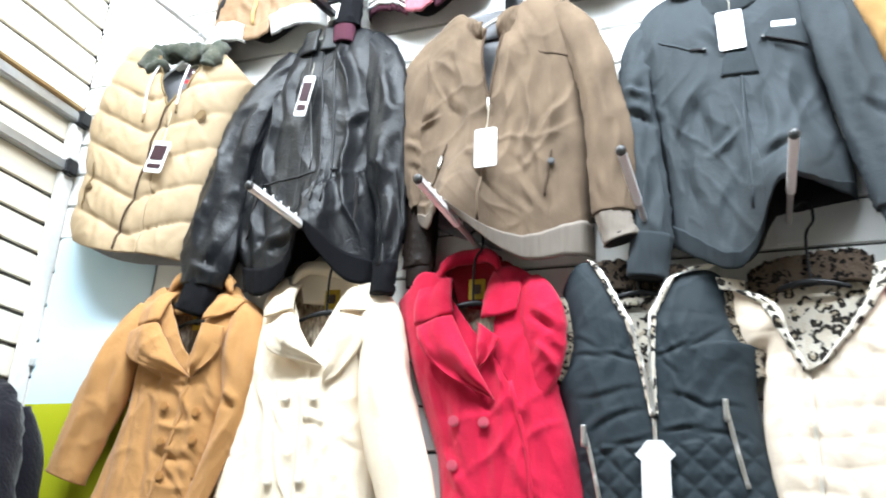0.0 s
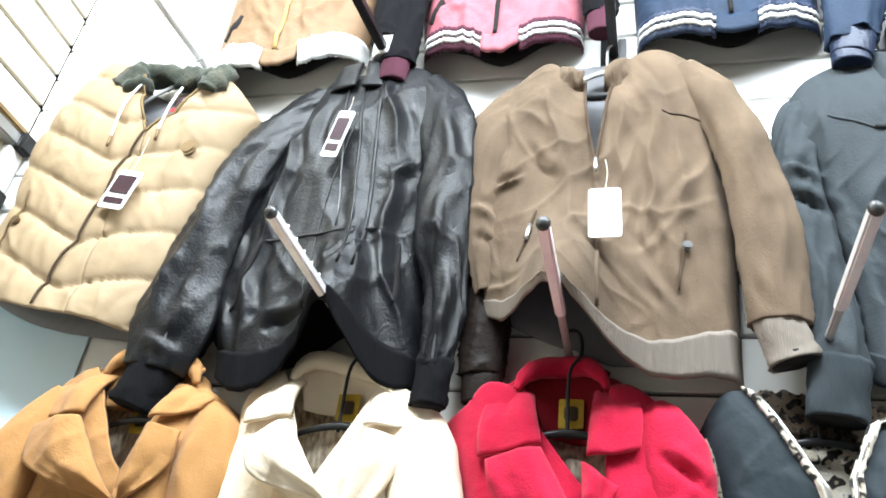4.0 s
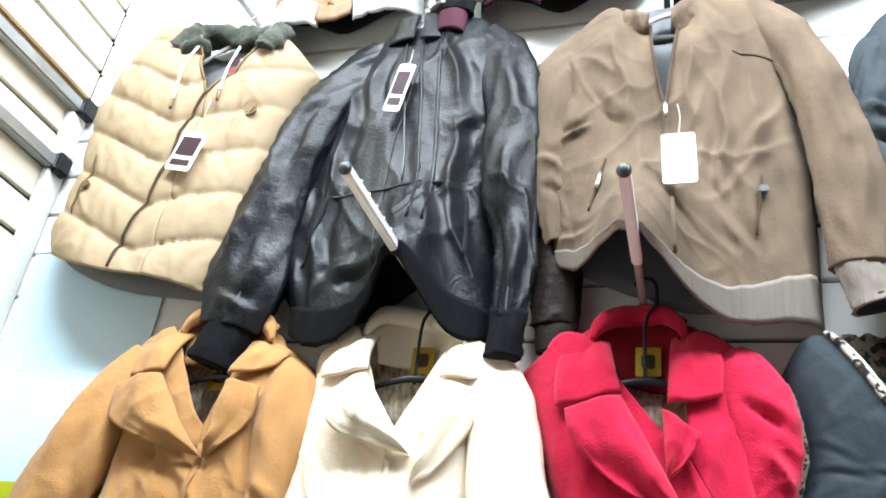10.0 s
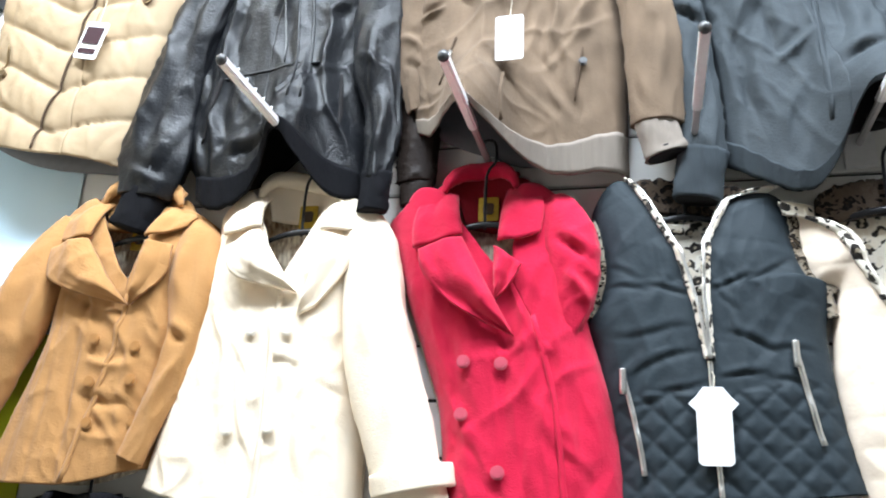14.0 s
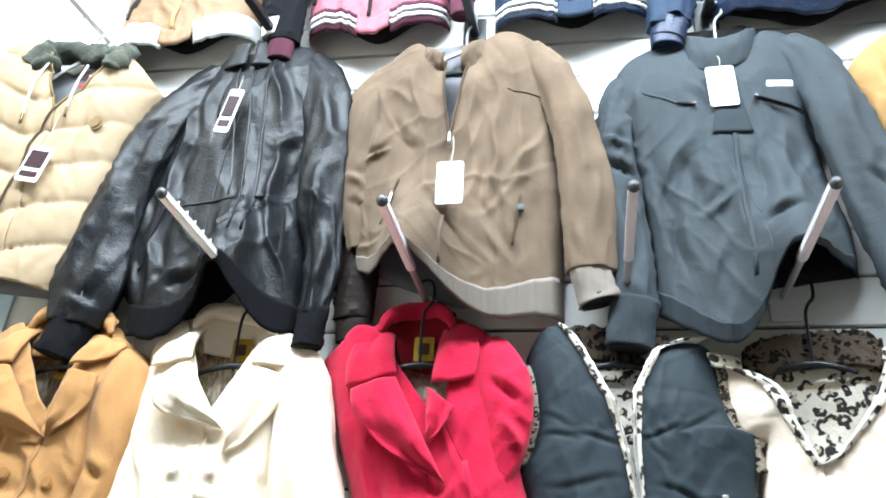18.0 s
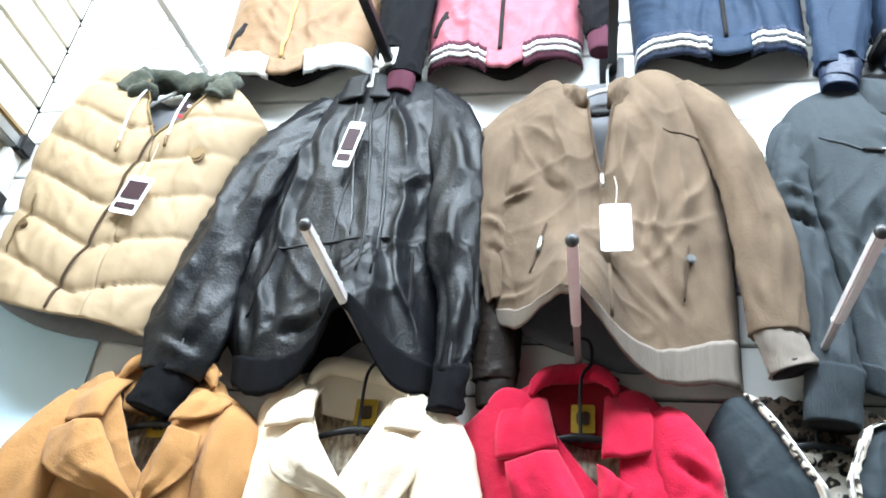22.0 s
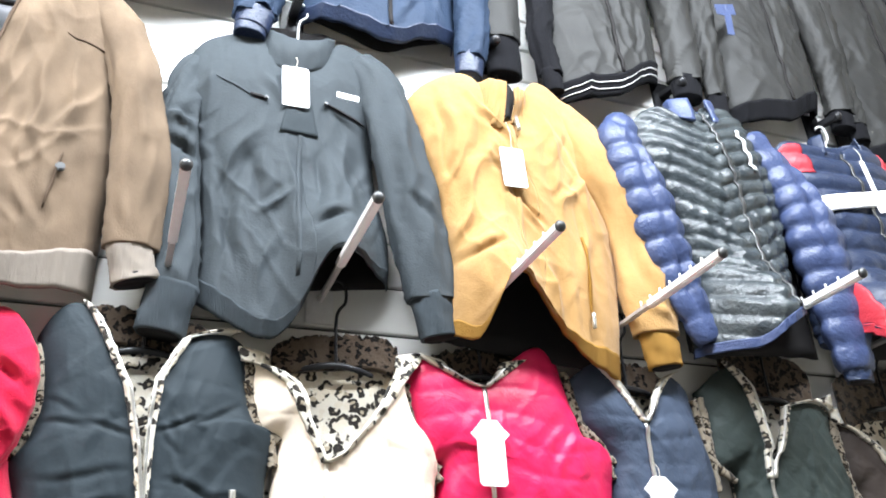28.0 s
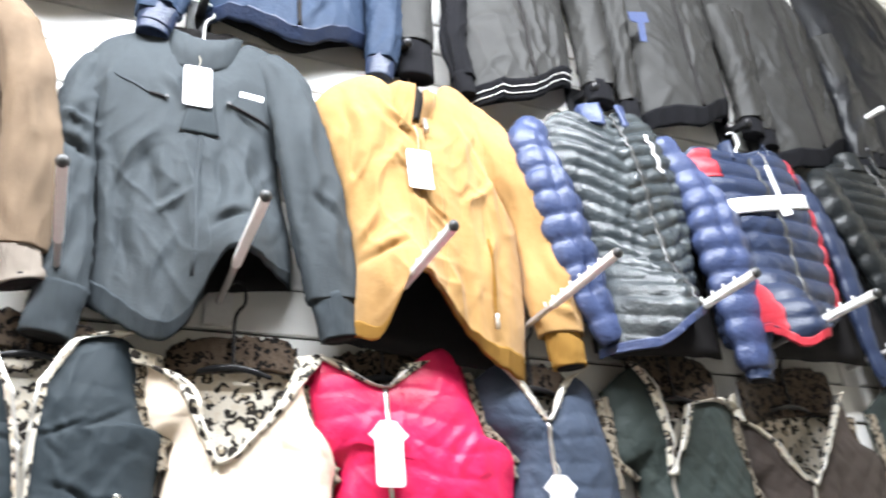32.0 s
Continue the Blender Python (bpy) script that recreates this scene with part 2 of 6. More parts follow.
M = dict(
    board=material("white_laminate", (0.84, 0.83, 0.8), 0.35, second=(0.8, 0.78, 0.74), scale=14, mix=0.3),
    cream_board=material("cream_laminate", (0.78, 0.72, 0.6), 0.45, second=(0.7, 0.63, 0.5), scale=9, mix=0.3),
    groove=material("groove_shadow_board", (0.09, 0.085, 0.08), 0.8),
    shade_wall=material("low_bounce_grey", (0.2, 0.2, 0.2), 0.85, scale=40),
    plaster=material("painted_plaster", (0.75, 0.73, 0.69), 0.85, scale=40, bump=0.15),
    ceiling=material("ceiling_paint", (0.78, 0.76, 0.72), 0.9, scale=30),
    floor=material("floor_tile", (0.2, 0.19, 0.18), 0.4, scale=20),
    steel=material("satin_steel", (0.88, 0.87, 0.87), 0.32, 0.1, scale=80, mix=0.2),
    stem=material("grey_steel_stem", (0.5, 0.47, 0.46), 0.4, 0.3, scale=80, mix=0.2),
    rail=material("grey_rail", (0.42, 0.43, 0.43), 0.35, 0.6),
    bronze=material("bronze_rod", (0.3, 0.2, 0.1), 0.35, 0.7),
    black_plastic=material("black_plastic", (0.02, 0.02, 0.022), 0.35),
    clear_plastic=material("grey_clear_plastic", (0.5, 0.5, 0.48), 0.12, coat=0.5),
    card=material("white_card", (0.86, 0.86, 0.87), 0.5, scale=10, mix=0.1),
    print_dark=material("dark_print", (0.05, 0.025, 0.03), 0.5),
    print_red=material("red_print", (0.6, 0.05, 0.06), 0.5),
    sand=material("sand_nylon", (0.43, 0.318, 0.2), 0.55, second=(0.37, 0.27, 0.16), bump=0.1, bump_scale=130),
    leather=material("black_leather", (0.006, 0.0066, 0.008), 0.4, second=(0.013, 0.014, 0.017), scale=45, bump=0.35, bump_scale=190, crease=0.22),
    brown_welt=material("dark_brown_welt", (0.09, 0.06, 0.04), 0.8),
    sand_welt=material("dark_sand_welt", (0.26, 0.18, 0.09), 0.8),
    mustard_welt=material("dark_mustard_welt", (0.25, 0.12, 0.02), 0.8),
    dark_brown=material("dark_brown_leather", (0.022, 0.015, 0.012), 0.5, bump=0.3, bump_scale=170),
    rib_black=material("black_rib_knit", (0.01, 0.01, 0.012), 0.95, bump=0.8, bump_scale=300, stretch=(3, 1, 0.1)),
    brown=material("brown_brushed_cotton", (0.195, 0.137, 0.092), 0.85, second=(0.09, 0.063, 0.042), scale=8, mix=0.7, bump=0.3, bump_scale=260, sheen=0.1, stretch=(1.5, 1, 0.8), crease=0.12),
    rib_taupe=material("taupe_rib_knit", (0.3, 0.255, 0.215), 0.95, bump=0.8, bump_scale=300, stretch=(3, 1, 0.1)),
    slate=material("slate_softshell", (0.047, 0.0555, 0.061), 0.7, second=(0.056, 0.066, 0.073), bump=0.3, bump_scale=260, crease=0.04),
    slate_dark=material("dark_slate_cloth", (0.037, 0.045, 0.05), 0.8, bump=0.2, bump_scale=260),
    rib_slate=material("slate_rib_knit", (0.055, 0.066, 0.074), 0.95, bump=0.8, bump_scale=300, stretch=(3, 1, 0.1)),
    mustard=material("mustard_suede", (0.45, 0.258, 0.1), 0.85, second=(0.31, 0.17, 0.058), scale=9, mix=0.75, bump=0.3, bump_scale=280, sheen=0.3, crease=0.22),
    rib_mustard=material("mustard_rib_knit", (0.36, 0.19, 0.045), 0.95, bump=0.8, bump_scale=300, stretch=(3, 1, 0.1)),
    puff_grey=material("grey_green_puffer_nylon", (0.058, 0.068, 0.072), 0.22, second=(0.022, 0.028, 0.033), scale=16, mix=0.7, bump=0.6, bump_scale=110, crease=0.4),
    puff_blue=material("blue_puffer_nylon", (0.05, 0.07, 0.15), 0.36, second=(0.03, 0.043, 0.095), bump=0.5, bump_scale=120, crease=0.3),
    puff_navy=material("navy_puffer_nylon", (0.022, 0.033, 0.068), 0.38, bump=0.5, bump_scale=120),
    puff_red=material("red_puffer_nylon", (0.5, 0.035, 0.05), 0.42, bump=0.5, bump_scale=120),
    puff_dark=material("dark_green_puffer_nylon", (0.01, 0.012, 0.013), 0.38, bump=0.5, bump_scale=120, crease=0.3),
    tan=material("tan_wool", (0.47, 0.24, 0.09), 0.9, second=(0.42, 0.21, 0.07), bump=0.35, bump_scale=320, sheen=0.3, crease=0.22),
    cream=material("cream_wool", (0.92, 0.79, 0.62), 0.9, second=(0.9, 0.75, 0.57), bump=0.3, bump_scale=320, sheen=0.25, crease=0.15),
    red=material("red_wool", (0.58, 0.012, 0.05), 0.9, second=(0.48, 0.008, 0.04), bump=0.35, bump_scale=320, sheen=0.35, crease=0.22),
    # the red wool again, coloured darker for the shade inside the collar
    red_shaded=material("shaded_red_wool", (0.22, 0.008, 0.015), 0.9, bump=0.3),
    black_quilt=material("black_quilted_nylon", (0.027, 0.036, 0.042), 0.6, second=(0.032, 0.042, 0.049), bump=0.12, bump_scale=140),
    beige_quilt=material("cream_quilted_nylon", (0.9, 0.76, 0.62), 0.5, second=(0.88, 0.72, 0.56), bump=0.15, bump_scale=140),
    red_quilt=material("pink_red_quilted_nylon", (0.74, 0.02, 0.1), 0.42, second=(0.64, 0.012, 0.075), bump=0.15, bump_scale=140, crease=0.3),
    navy_quilt=material("navy_quilted_nylon", (0.056, 0.073, 0.108), 0.5, bump=0.15, bump_scale=140, crease=0.4),
    green_quilt=material("bottle_green_quilted_nylon", (0.042, 0.054, 0.05), 0.55, bump=0.15, bump_scale=140, crease=0.4),
    brown_quilt=material("brown_quilted_nylon", (0.066, 0.052, 0.046), 0.55, bump=0.15, bump_scale=140, crease=0.25),
    leopard=spotted("leopard_plush", (0.74, 0.68, 0.58), (0.6, 0.54, 0.46), (0.04, 0.036, 0.036), 42),
    leopard_trim=spotted("brown_leopard_plush", (0.3, 0.25, 0.19), (0.26, 0.2, 0.14), (0.05, 0.04, 0.03), 85),
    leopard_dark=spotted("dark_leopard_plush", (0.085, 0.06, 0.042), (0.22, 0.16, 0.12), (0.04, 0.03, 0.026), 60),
    camo=material("dark_camo_fleece", (0.035, 0.045, 0.035), 0.95, second=(0.1, 0.1, 0.075), scale=22, mix=0.9, bump=0.7, bump_scale=150, sheen=0.3),
    satin=material("printed_satin_lining", (0.36, 0.25, 0.16), 0.35, second=(0.95, 0.86, 0.68), scale=80, mix=1.0, stretch=(1.6, 1, 0.6), blotch=9),
    grey_lining=material("grey_lining", (0.2, 0.2, 0.21), 0.7, scale=60),
    # dark cloth of linings; also the painted shade in sleeve openings
    lining_and_shade=material("lining_and_shade", (0.022, 0.02, 0.02), 0.8),
    beige_lining=material("beige_felt_lining", (0.66, 0.5, 0.37), 0.85),
    caramel=material("caramel_leatherette", (0.27, 0.17, 0.1), 0.5, second=(0.22, 0.135, 0.07), bump=0.3, bump_scale=150, crease=0.22),
    rose=material("rose_leatherette", (0.4, 0.125, 0.155), 0.5, second=(0.33, 0.1, 0.125), bump=0.3, bump_scale=150, crease=0.22),
    rib_plum=material("plum_rib_knit", (0.11, 0.038, 0.058), 0.95, bump=0.8, bump_scale=300, stretch=(3, 1, 0.1)),
    denim=material("blue_bomber_nylon", (0.026, 0.043, 0.076), 0.6, second=(0.018, 0.03, 0.056), bump=0.3, bump_scale=150, crease=0.22),
    smoke=material("grey_washed_leather", (0.035, 0.0345, 0.033), 0.5, second=(0.021, 0.0205, 0.0195), scale=7, mix=0.6, bump=0.25, bump_scale=160),
    yellow_strip=material("yellow_zip_tape", (0.55, 0.37, 0.14), 0.7),
    stripe=material("white_knit_stripe", (0.83, 0.82, 0.8), 0.9, bump=0.5, bump_scale=300),
    label=material("gold_woven_label", (0.5, 0.33, 0.04), 0.7, second=(0.35, 0.2, 0.02), scale=60, mix=0.6),
    silver=material("silver_zip", (0.72, 0.71, 0.68), 0.3, 0.9, scale=300, mix=0.5),
    gunmetal=material("dark_zip", (0.09, 0.09, 0.09), 0.4, 0.6),
    horn=material("horn_button", (0.42, 0.2, 0.065), 0.35),
    red_button=material("red_button", (0.55, 0.09, 0.13), 0.35),
    cream_button=material("cream_button", (0.88, 0.8, 0.68), 0.35),
    brass=material("aged_brass", (0.22, 0.15, 0.08), 0.4, 0.7),
    cord=material("pale_cord", (0.75, 0.68, 0.55), 0.8),
    blue_print=material("poster_blue", (0.55, 0.74, 0.85), 0.5, second=(0.66, 0.8, 0.88), scale=3, mix=0.6),
    yellow_print=material("poster_yellow_green", (0.5, 0.52, 0.02), 0.5, second=(0.4, 0.45, 0.02), scale=4, mix=0.5),
    fuzzy=material("black_plush", (0.012, 0.011, 0.016), 0.95, bump=0.9, bump_scale=120, sheen=0.4),
)

# ---- mesh helpers ----


def mesh_of(name, verts, faces, mat, parent=None, label="", smooth=True):
    me = bpy.data.meshes.new(name)
    me.from_pydata([tuple(v) for v in verts], [], faces)
    me.update()
    if smooth:
        me.shade_smooth()
    me.materials.append(mat)
    ob = new(name, me)
    if parent:
        ob.parent = parent
    if label:
        ob["label"] = label
    return ob


def part(name, bm, mat, parent, label="", smooth=False):
    me = bpy.data.meshes.new(name)
    bmesh.ops.recalc_face_normals(bm, faces=bm.faces)
    bm.to_mesh(me)
    bm.free()
    if smooth:
        me.shade_smooth()
    me.materials.append(mat)
    ob = new(name, me)
    if parent:
        ob.parent = parent
    if label:
        ob["label"] = label
    return ob


def thing(name, place, label, category, group="", kind=""):
    ob = new(name)
    ob.location = place
    return tagged(ob, label, category, group, kind)


def box(x0, x1, y0, y1, z0, z1, bevel=0.0):
    bm = bmesh.new()
    bmesh.ops.create_cube(bm, size=1, matrix=Matrix.LocRotScale(((x0 + x1) / 2, (y0 + y1) / 2, (z0 + z1) / 2), None, (x1 - x0, y1 - y0, z1 - z0)))
    if bevel:
        bmesh.ops.bevel(bm, geom=bm.edges[:], offset=bevel, segments=2, affect="EDGES")
    return bm


def sheet(name, fn, nu, nv, thick, mat, parent, label="", smooth=True):
    """A cloth panel with thickness: fn(s, v) gives its front."""
    front = [Vector(fn(i / nu, j / nv)) for j in range(nv + 1) for i in range(nu + 1)]
    n = len(front)
    verts = front + [p + Vector((0, thick, 0)) for p in front]
    w = nu + 1
    faces = []
    for j in range(nv):
        for i in range(nu):
            a = j * w + i
            faces.append((a, a + w, a + w + 1, a + 1))
            faces.append((n + a, n + a + 1, n + a + w + 1, n + a + w))
    rim = [i for i in range(w)] + [j * w + nu for j in range(1, nv + 1)] + [nv * w + i for i in range(nu - 1, -1, -1)] + [j * w for j in range(nv - 1, 0, -1)]
    for a, b in zip(rim, rim[1:] + rim[:1]):
        faces.append((a, b, n + b, n + a))
    return mesh_of(name, verts, faces, mat, parent, label, smooth)


def spline(points, t):
    """Catmull-Rom through the points, t from 0 to 1."""
    k = len(points) - 1
    f = min(max(t, 0), 1) * k
    i = min(int(f), k - 1)
    f -= i
    p = [Vector(points[min(max(i + d, 0), k)]) for d in (-1, 0, 1, 2)]
    return 0.5 * (2 * p[1] + (p[2] - p[0]) * f + (2 * p[0] - 5 * p[1] + 4 * p[2] - p[3]) * f * f + (3 * p[1] - p[0] - 3 * p[2] + p[3]) * f**3)


def even(points, n=160):
    """A smooth curve through points in x and z, cut into even steps."""
    dense = [spline([(x, 0, z) for x, z in points], i / 480) for i in range(481)]
    reach = [0.0]
    for a, b in zip(dense, dense[1:]):
        reach.append(reach[-1] + (b - a).length)
    out, k = [], 0
    for i in range(n + 1):
        want = reach[-1] * i / n
        while k < 479 and reach[k + 1] < want:
            k += 1
        f = (want - reach[k]) / max(1e-9, reach[k + 1] - reach[k])
        out.append(dense[k].lerp(dense[k + 1], min(1.0, max(0.0, f))))
    return out


def along(steps, t):
    f = min(max(t, 0.0), 1.0) * (len(steps) - 1)
    i = min(int(f), len(steps) - 2)
    return steps[i].lerp(steps[i + 1], f - i)


def crease_lines(lines):
    """Folds given by their two ends, width and height, as centre, direction, half length, width, height."""
    out = []
    for x0, z0, x1, z1, wide, amp in lines:
        long = math.hypot(x1 - x0, z1 - z0)
        out.append(((x0 + x1) / 2, (z0 + z1) / 2, (x1 - x0) / long, (z1 - z0) / long, long * 0.68, wide, amp))
    return out


def creased(creases, x, z):
    """How far the folds stand out at a place."""
    h = 0.0
    for cx, cz, ux, uz, long, wide, amp in creases:
        dx, dz = x - cx, z - cz
        a = dx * ux + dz * uz
        if abs(a) < long:
            d = (dz * ux - dx * uz + 0.006 * math.sin(a * 34 + cx * 90)) / wide
            if -3.5 < d < 4.5:
                h += amp * max(0.0, math.cos(a / long * 1.5708)) ** 1.4 * (0.45 * math.exp(-d * d) + 0.6 * math.exp(-2.4 * abs(d)) - 0.5 * math.exp(-((d - 1.5) ** 2)))
    return h


def ridge(x, z, seed):
    return (1 - min(1.0, abs(noise.noise((x, z, seed))) * 1.25)) ** 6


def crumple(x, z, seed, size=1.0):
    """Long hanging folds, sharp slanting creases and finer wrinkles."""
    x, z = x / size, z / size
    a = noise.noise((x * 7 + seed, z * 2.2, seed * 1.7))
    p = noise.noise((x * 6 - seed, z * 5, seed + 2))
    q = noise.noise((x * 5 + 3, z * 6 - seed, seed + 21))
    wx, wz = x + p * 0.05, z + q * 0.05
    b = ridge(wx * 15 + wz * 8, wz * 5 - wx * 3 + seed, seed + 5) - 0.22
    c = ridge(wx * 13 - wz * 11, wz * 5 + wx * 5 - seed, seed + 11) - 0.22
    e = ridge(wx * 22, wz * 3.5 + seed, seed + 17) - 0.22
    f = ridge(wx * 34 + wz * 20, wz * 16 - wx * 12, seed + 23) - 0.22
    d = noise.noise((x * 46, z * 40 - x * 18, seed + 9))
    m = lambda w: max(0.0, min(1.0, w * 1.8 + 0.35))
    return a * 0.3 + b * 0.7 * m(p) + c * 0.7 * m(q) + e * 0.45 * m(-p) + f * 0.3 * m(-q) + d * 0.06


def tube(name, path, radii, mat, parent, label="", flat=0.75, rings=22, sides=20, fold=0.006, seed=0.0, baffle=0, hollow=True, creases=()):
    """A sleeve, cuff or cord along a path; its far end is open."""
    verts, faces = [], []
    rows = [(i / rings, 1.0) for i in range(rings + 1)]
    if hollow:
        rows += [(1.0, 0.86), (0.9, 0.8)]
    for t, shrink in rows:
        c = spline(path, t)
        ahead = (spline(path, min(t + 0.02, 1)) - spline(path, max(t - 0.02, 0))).normalized()
        across = ahead.cross(Vector((0, 1, 0)))
        across = across.normalized() if across.length > 1e-4 else Vector((1, 0, 0))
        up = across.cross(ahead).normalized()
        r = spline([(q, 0, 0) for q in radii], t)[0] * shrink
        if baffle:
            r *= 0.86 + 0.2 * abs(math.sin(math.pi * t * baffle)) ** 0.6
        for k in range(sides):
            a = 2 * math.pi * k / sides
            p = c + across * r * math.cos(a) + up * r * flat * math.sin(a)
            if fold:
                d = noise.noise((t * 2.2 + seed, math.cos(a) * 1.6, math.sin(a) * 1.6)) * 0.7
                d += (ridge(t * 5 + math.cos(a) * 1.3 + seed, math.sin(a) * 1.2 - t * 3, seed + 4) - 0.35) * 0.6 + (ridge(t * 9 - math.sin(a) * 1.5, math.cos(a) * 1.4 + seed, seed + 8) - 0.35) * 0.4 * abs(noise.noise((t * 4, seed, 3)))
                d *= fold
                p += (p - c).normalized() * d
            if creases and p.y < c.y:
                p.y -= creased(creases, p.x, p.z) * min(1.0, (c.y - p.y) / (r * flat) + 0.1)
            verts.append(p)
    for j in range(len(rows) - 1):
        for k in range(sides):
            a, b = j * sides + k, j * sides + (k + 1) % sides
            faces.append((a, b, b + sides, a + sides))
    faces.append(tuple(range(sides))[::-1])
    last = (len(rows) - 1) * sides
    faces.append(tuple(range(last, last + sides)))
    return mesh_of(name, verts, faces, mat, parent, label)


def cord(name, points, r, mat, parent, label="", sides=6, rings=20):
    return tube(name, points, (r, r), mat, parent, label, flat=1.0, rings=rings, sides=sides, fold=0, hollow=False)


def disc(name, c, r, thick, mat, parent, label="", holes=0):
    bm = bmesh.new()
    turn = Matrix.Translation(c) @ Matrix.Rotation(radians(90), 4, "X")
    bmesh.ops.create_cone(bm, cap_ends=True, segments=20, radius1=r * 0.85, radius2=r, depth=thick, matrix=turn)
    bmesh.ops.create_cone(bm, cap_ends=True, segments=20, radius1=r * 0.62, radius2=r * 0.7, depth=thick, matrix=Matrix.Translation((c[0], c[1] - thick * 0.35, c[2])) @ Matrix.Rotation(radians(90), 4, "X"))
    return part(name, bm, mat, parent, label)


def plate(name, pts, y, thick, mat, parent, label="", lean=0.0):
    """A flat card: its outline in x and z, front face at y; lean moves its lower edge forward."""
    top = max(p[1] for p in pts)
    n = len(pts)
    f = [(x, y - lean * (top - z), z) for x, z in pts]
    verts = f + [(a, b + thick, c) for a, b, c in f]
    faces = [tuple(range(n)), tuple(range(2 * n - 1, n - 1, -1))] + [(i, n + i, n + (i + 1) % n, (i + 1) % n) for i in range(n)]
    bm = bmesh.new()
    vs = [bm.verts.new(v) for v in verts]
    for q in faces:
        bm.faces.new([vs[i] for i in q])
    return part(name, bm, mat, parent, label)


def rounded(cx, cz, w, h, r, tilt=0.0, notch=0.0):
    """The outline of a card about (cx, cz), turned by tilt degrees; notch: shoulders half-way up, as on a bottle-shaped tag."""
    pts = []
    for sx, sz, a0 in ((1, 1, 0), (-1, 1, 90), (-1, -1, 180), (1, -1, 270)):
        for k in range(4):
            a = radians(a0 + 30 * k)
            pts.append((sx * (w / 2 - r) + r * math.cos(a), sz * (h / 2 - r) + r * math.sin(a)))
    if notch:
        up, side = h * 0.28, w / 2
        pts = [(side, -h / 2 + 0.006), (side, up - 0.012), (side + notch, up), (side, up + 0.012), (side * 0.55, h / 2), (-side * 0.55, h / 2), (-side, up + 0.012), (-side - notch, up), (-side, up - 0.012), (-side, -h / 2 + 0.006), (-side + 0.006, -h / 2), (side - 0.006, -h / 2)]
    c, s = math.cos(radians(tilt)), math.sin(radians(tilt))
    return [(cx + x * c - z * s, cz + x * s + z * c) for x, z in pts]


# ---- the shop ----
WALL = 2.36
LEFT, RIGHT, BACK, TOP = -1.375, 3.5, -2.6, 4.75


def shell(name, label, bm, mat, category, smooth=False):
    return tagged(part(name, bm, mat, None, smooth=smooth), label, category, kind="structure")


# Floor and south wall lie out of view, kept dark to cut bounced light.
shell("floor", "grey tiled shop floor", box(LEFT - 0.2, RIGHT + 0.2, BACK - 0.2, WALL + 0.3, -0.1, 0), M["floor"], "floor")
shell("ceiling", "plain off-white painted shop ceiling", box(LEFT - 0.2, RIGHT + 0.2, BACK - 0.2, WALL + 0.3, TOP, TOP + 0.1), M["ceiling"], "ceiling")
shell("wall_south", "unseen dark wall added to close the aisle", box(LEFT - 0.2, RIGHT + 0.2, BACK - 0.15, BACK, 0, TOP), M["shade_wall"], "wall")


def slat_wall(name, label, axis, at, lo, hi, first, pitch, mat, gap=0.008, bottom=0.0, above=()):
    """A slatted display wall: a dark board with separate slats proud of it; above: uneven joints over the even ones. axis 'x': the slats run along x and face -y."""
    side = 1 if axis == "x" else (-1 if at < 0 else 1)
    if axis == "x":
        back = box(lo, hi, at + 0.012, at + 0.12, bottom, TOP)
    else:
        back = box(min(at + side * 0.012, at + side * 0.12), max(at + side * 0.012, at + side * 0.12), lo, hi, bottom, TOP)
    wall = shell(name, label, back, M["groove"], "wall")
    joints = [z for z in (first - k * pitch for k in range(80)) if z > bottom][::-1] or [bottom]
    joints = [bottom] + joints + list(above)
    while joints[-1] + pitch < TOP:
        joints.append(joints[-1] + pitch)
    shared = {}
    for low, high in zip(joints, joints[1:] + [TOP]):
        z0, z1 = low + gap / 2, high - gap / 2
        key = round(z1 - z0, 4)
        if key < 0.004:
            continue
        if key not in shared:
            h = z1 - z0
            bm = box(lo, hi, at, at + 0.016, 0, h, 0.0015) if axis == "x" else box(min(at, at + side * 0.016), max(at, at + side * 0.016), lo, hi, 0, h, 0.0015)
            me = bpy.data.meshes.new("slat")
            bm.to_mesh(me)
            bm.free()
            me.materials.append(mat)
            shared[key] = me
        ob = new("slat", shared[key])
        ob.parent, ob.location = wall, (0, 0, z0)
    return wall


slat_wall("wall_north", "white slatted display wall with dark grooves", "x", WALL, LEFT + 0.002, RIGHT, 2.694, 0.107, M["board"])
slat_wall("wall_west", "cream white slatted display wall with dark grooves", "y", LEFT, BACK, WALL, 2.685, 0.0945, M["cream_board"], 0.013, above=(2.78, 2.816, 2.92, 3.03, 3.138, 3.248, 3.356))
slat_wall("wall_east", "cream slatted display wall at the end of the aisle", "y", RIGHT, BACK, WALL, 2.433, 0.1, M["cream_board"], 0.013)
shell("trim", "pale plastic trim along the wall corner", box(LEFT + 0.001, LEFT + 0.024, WALL - 0.055, WALL - 0.001, 0, 2.75, 0.004), M["plaster"], "trim")

# ---- display arms ----


def pins_on(arm, base, tip, count, mat):
    along = (tip - base)
    for k in range(count):
        c = base + along * (0.34 + 0.6 * k / count)
        bm = bmesh.new()
        bmesh.ops.create_cone(bm, cap_ends=True, segments=8, radius1=0.0025, radius2=0.002, depth=0.01, matrix=Matrix.Translation((c.x, c.y, c.z + 0.013)))
        bmesh.ops.create_uvsphere(bm, u_segments=8, v_segments=6, radius=0.0025, matrix=Matrix.Translation((c.x, c.y, c.z + 0.018)))
        part("pin", bm, mat, arm, smooth=True)


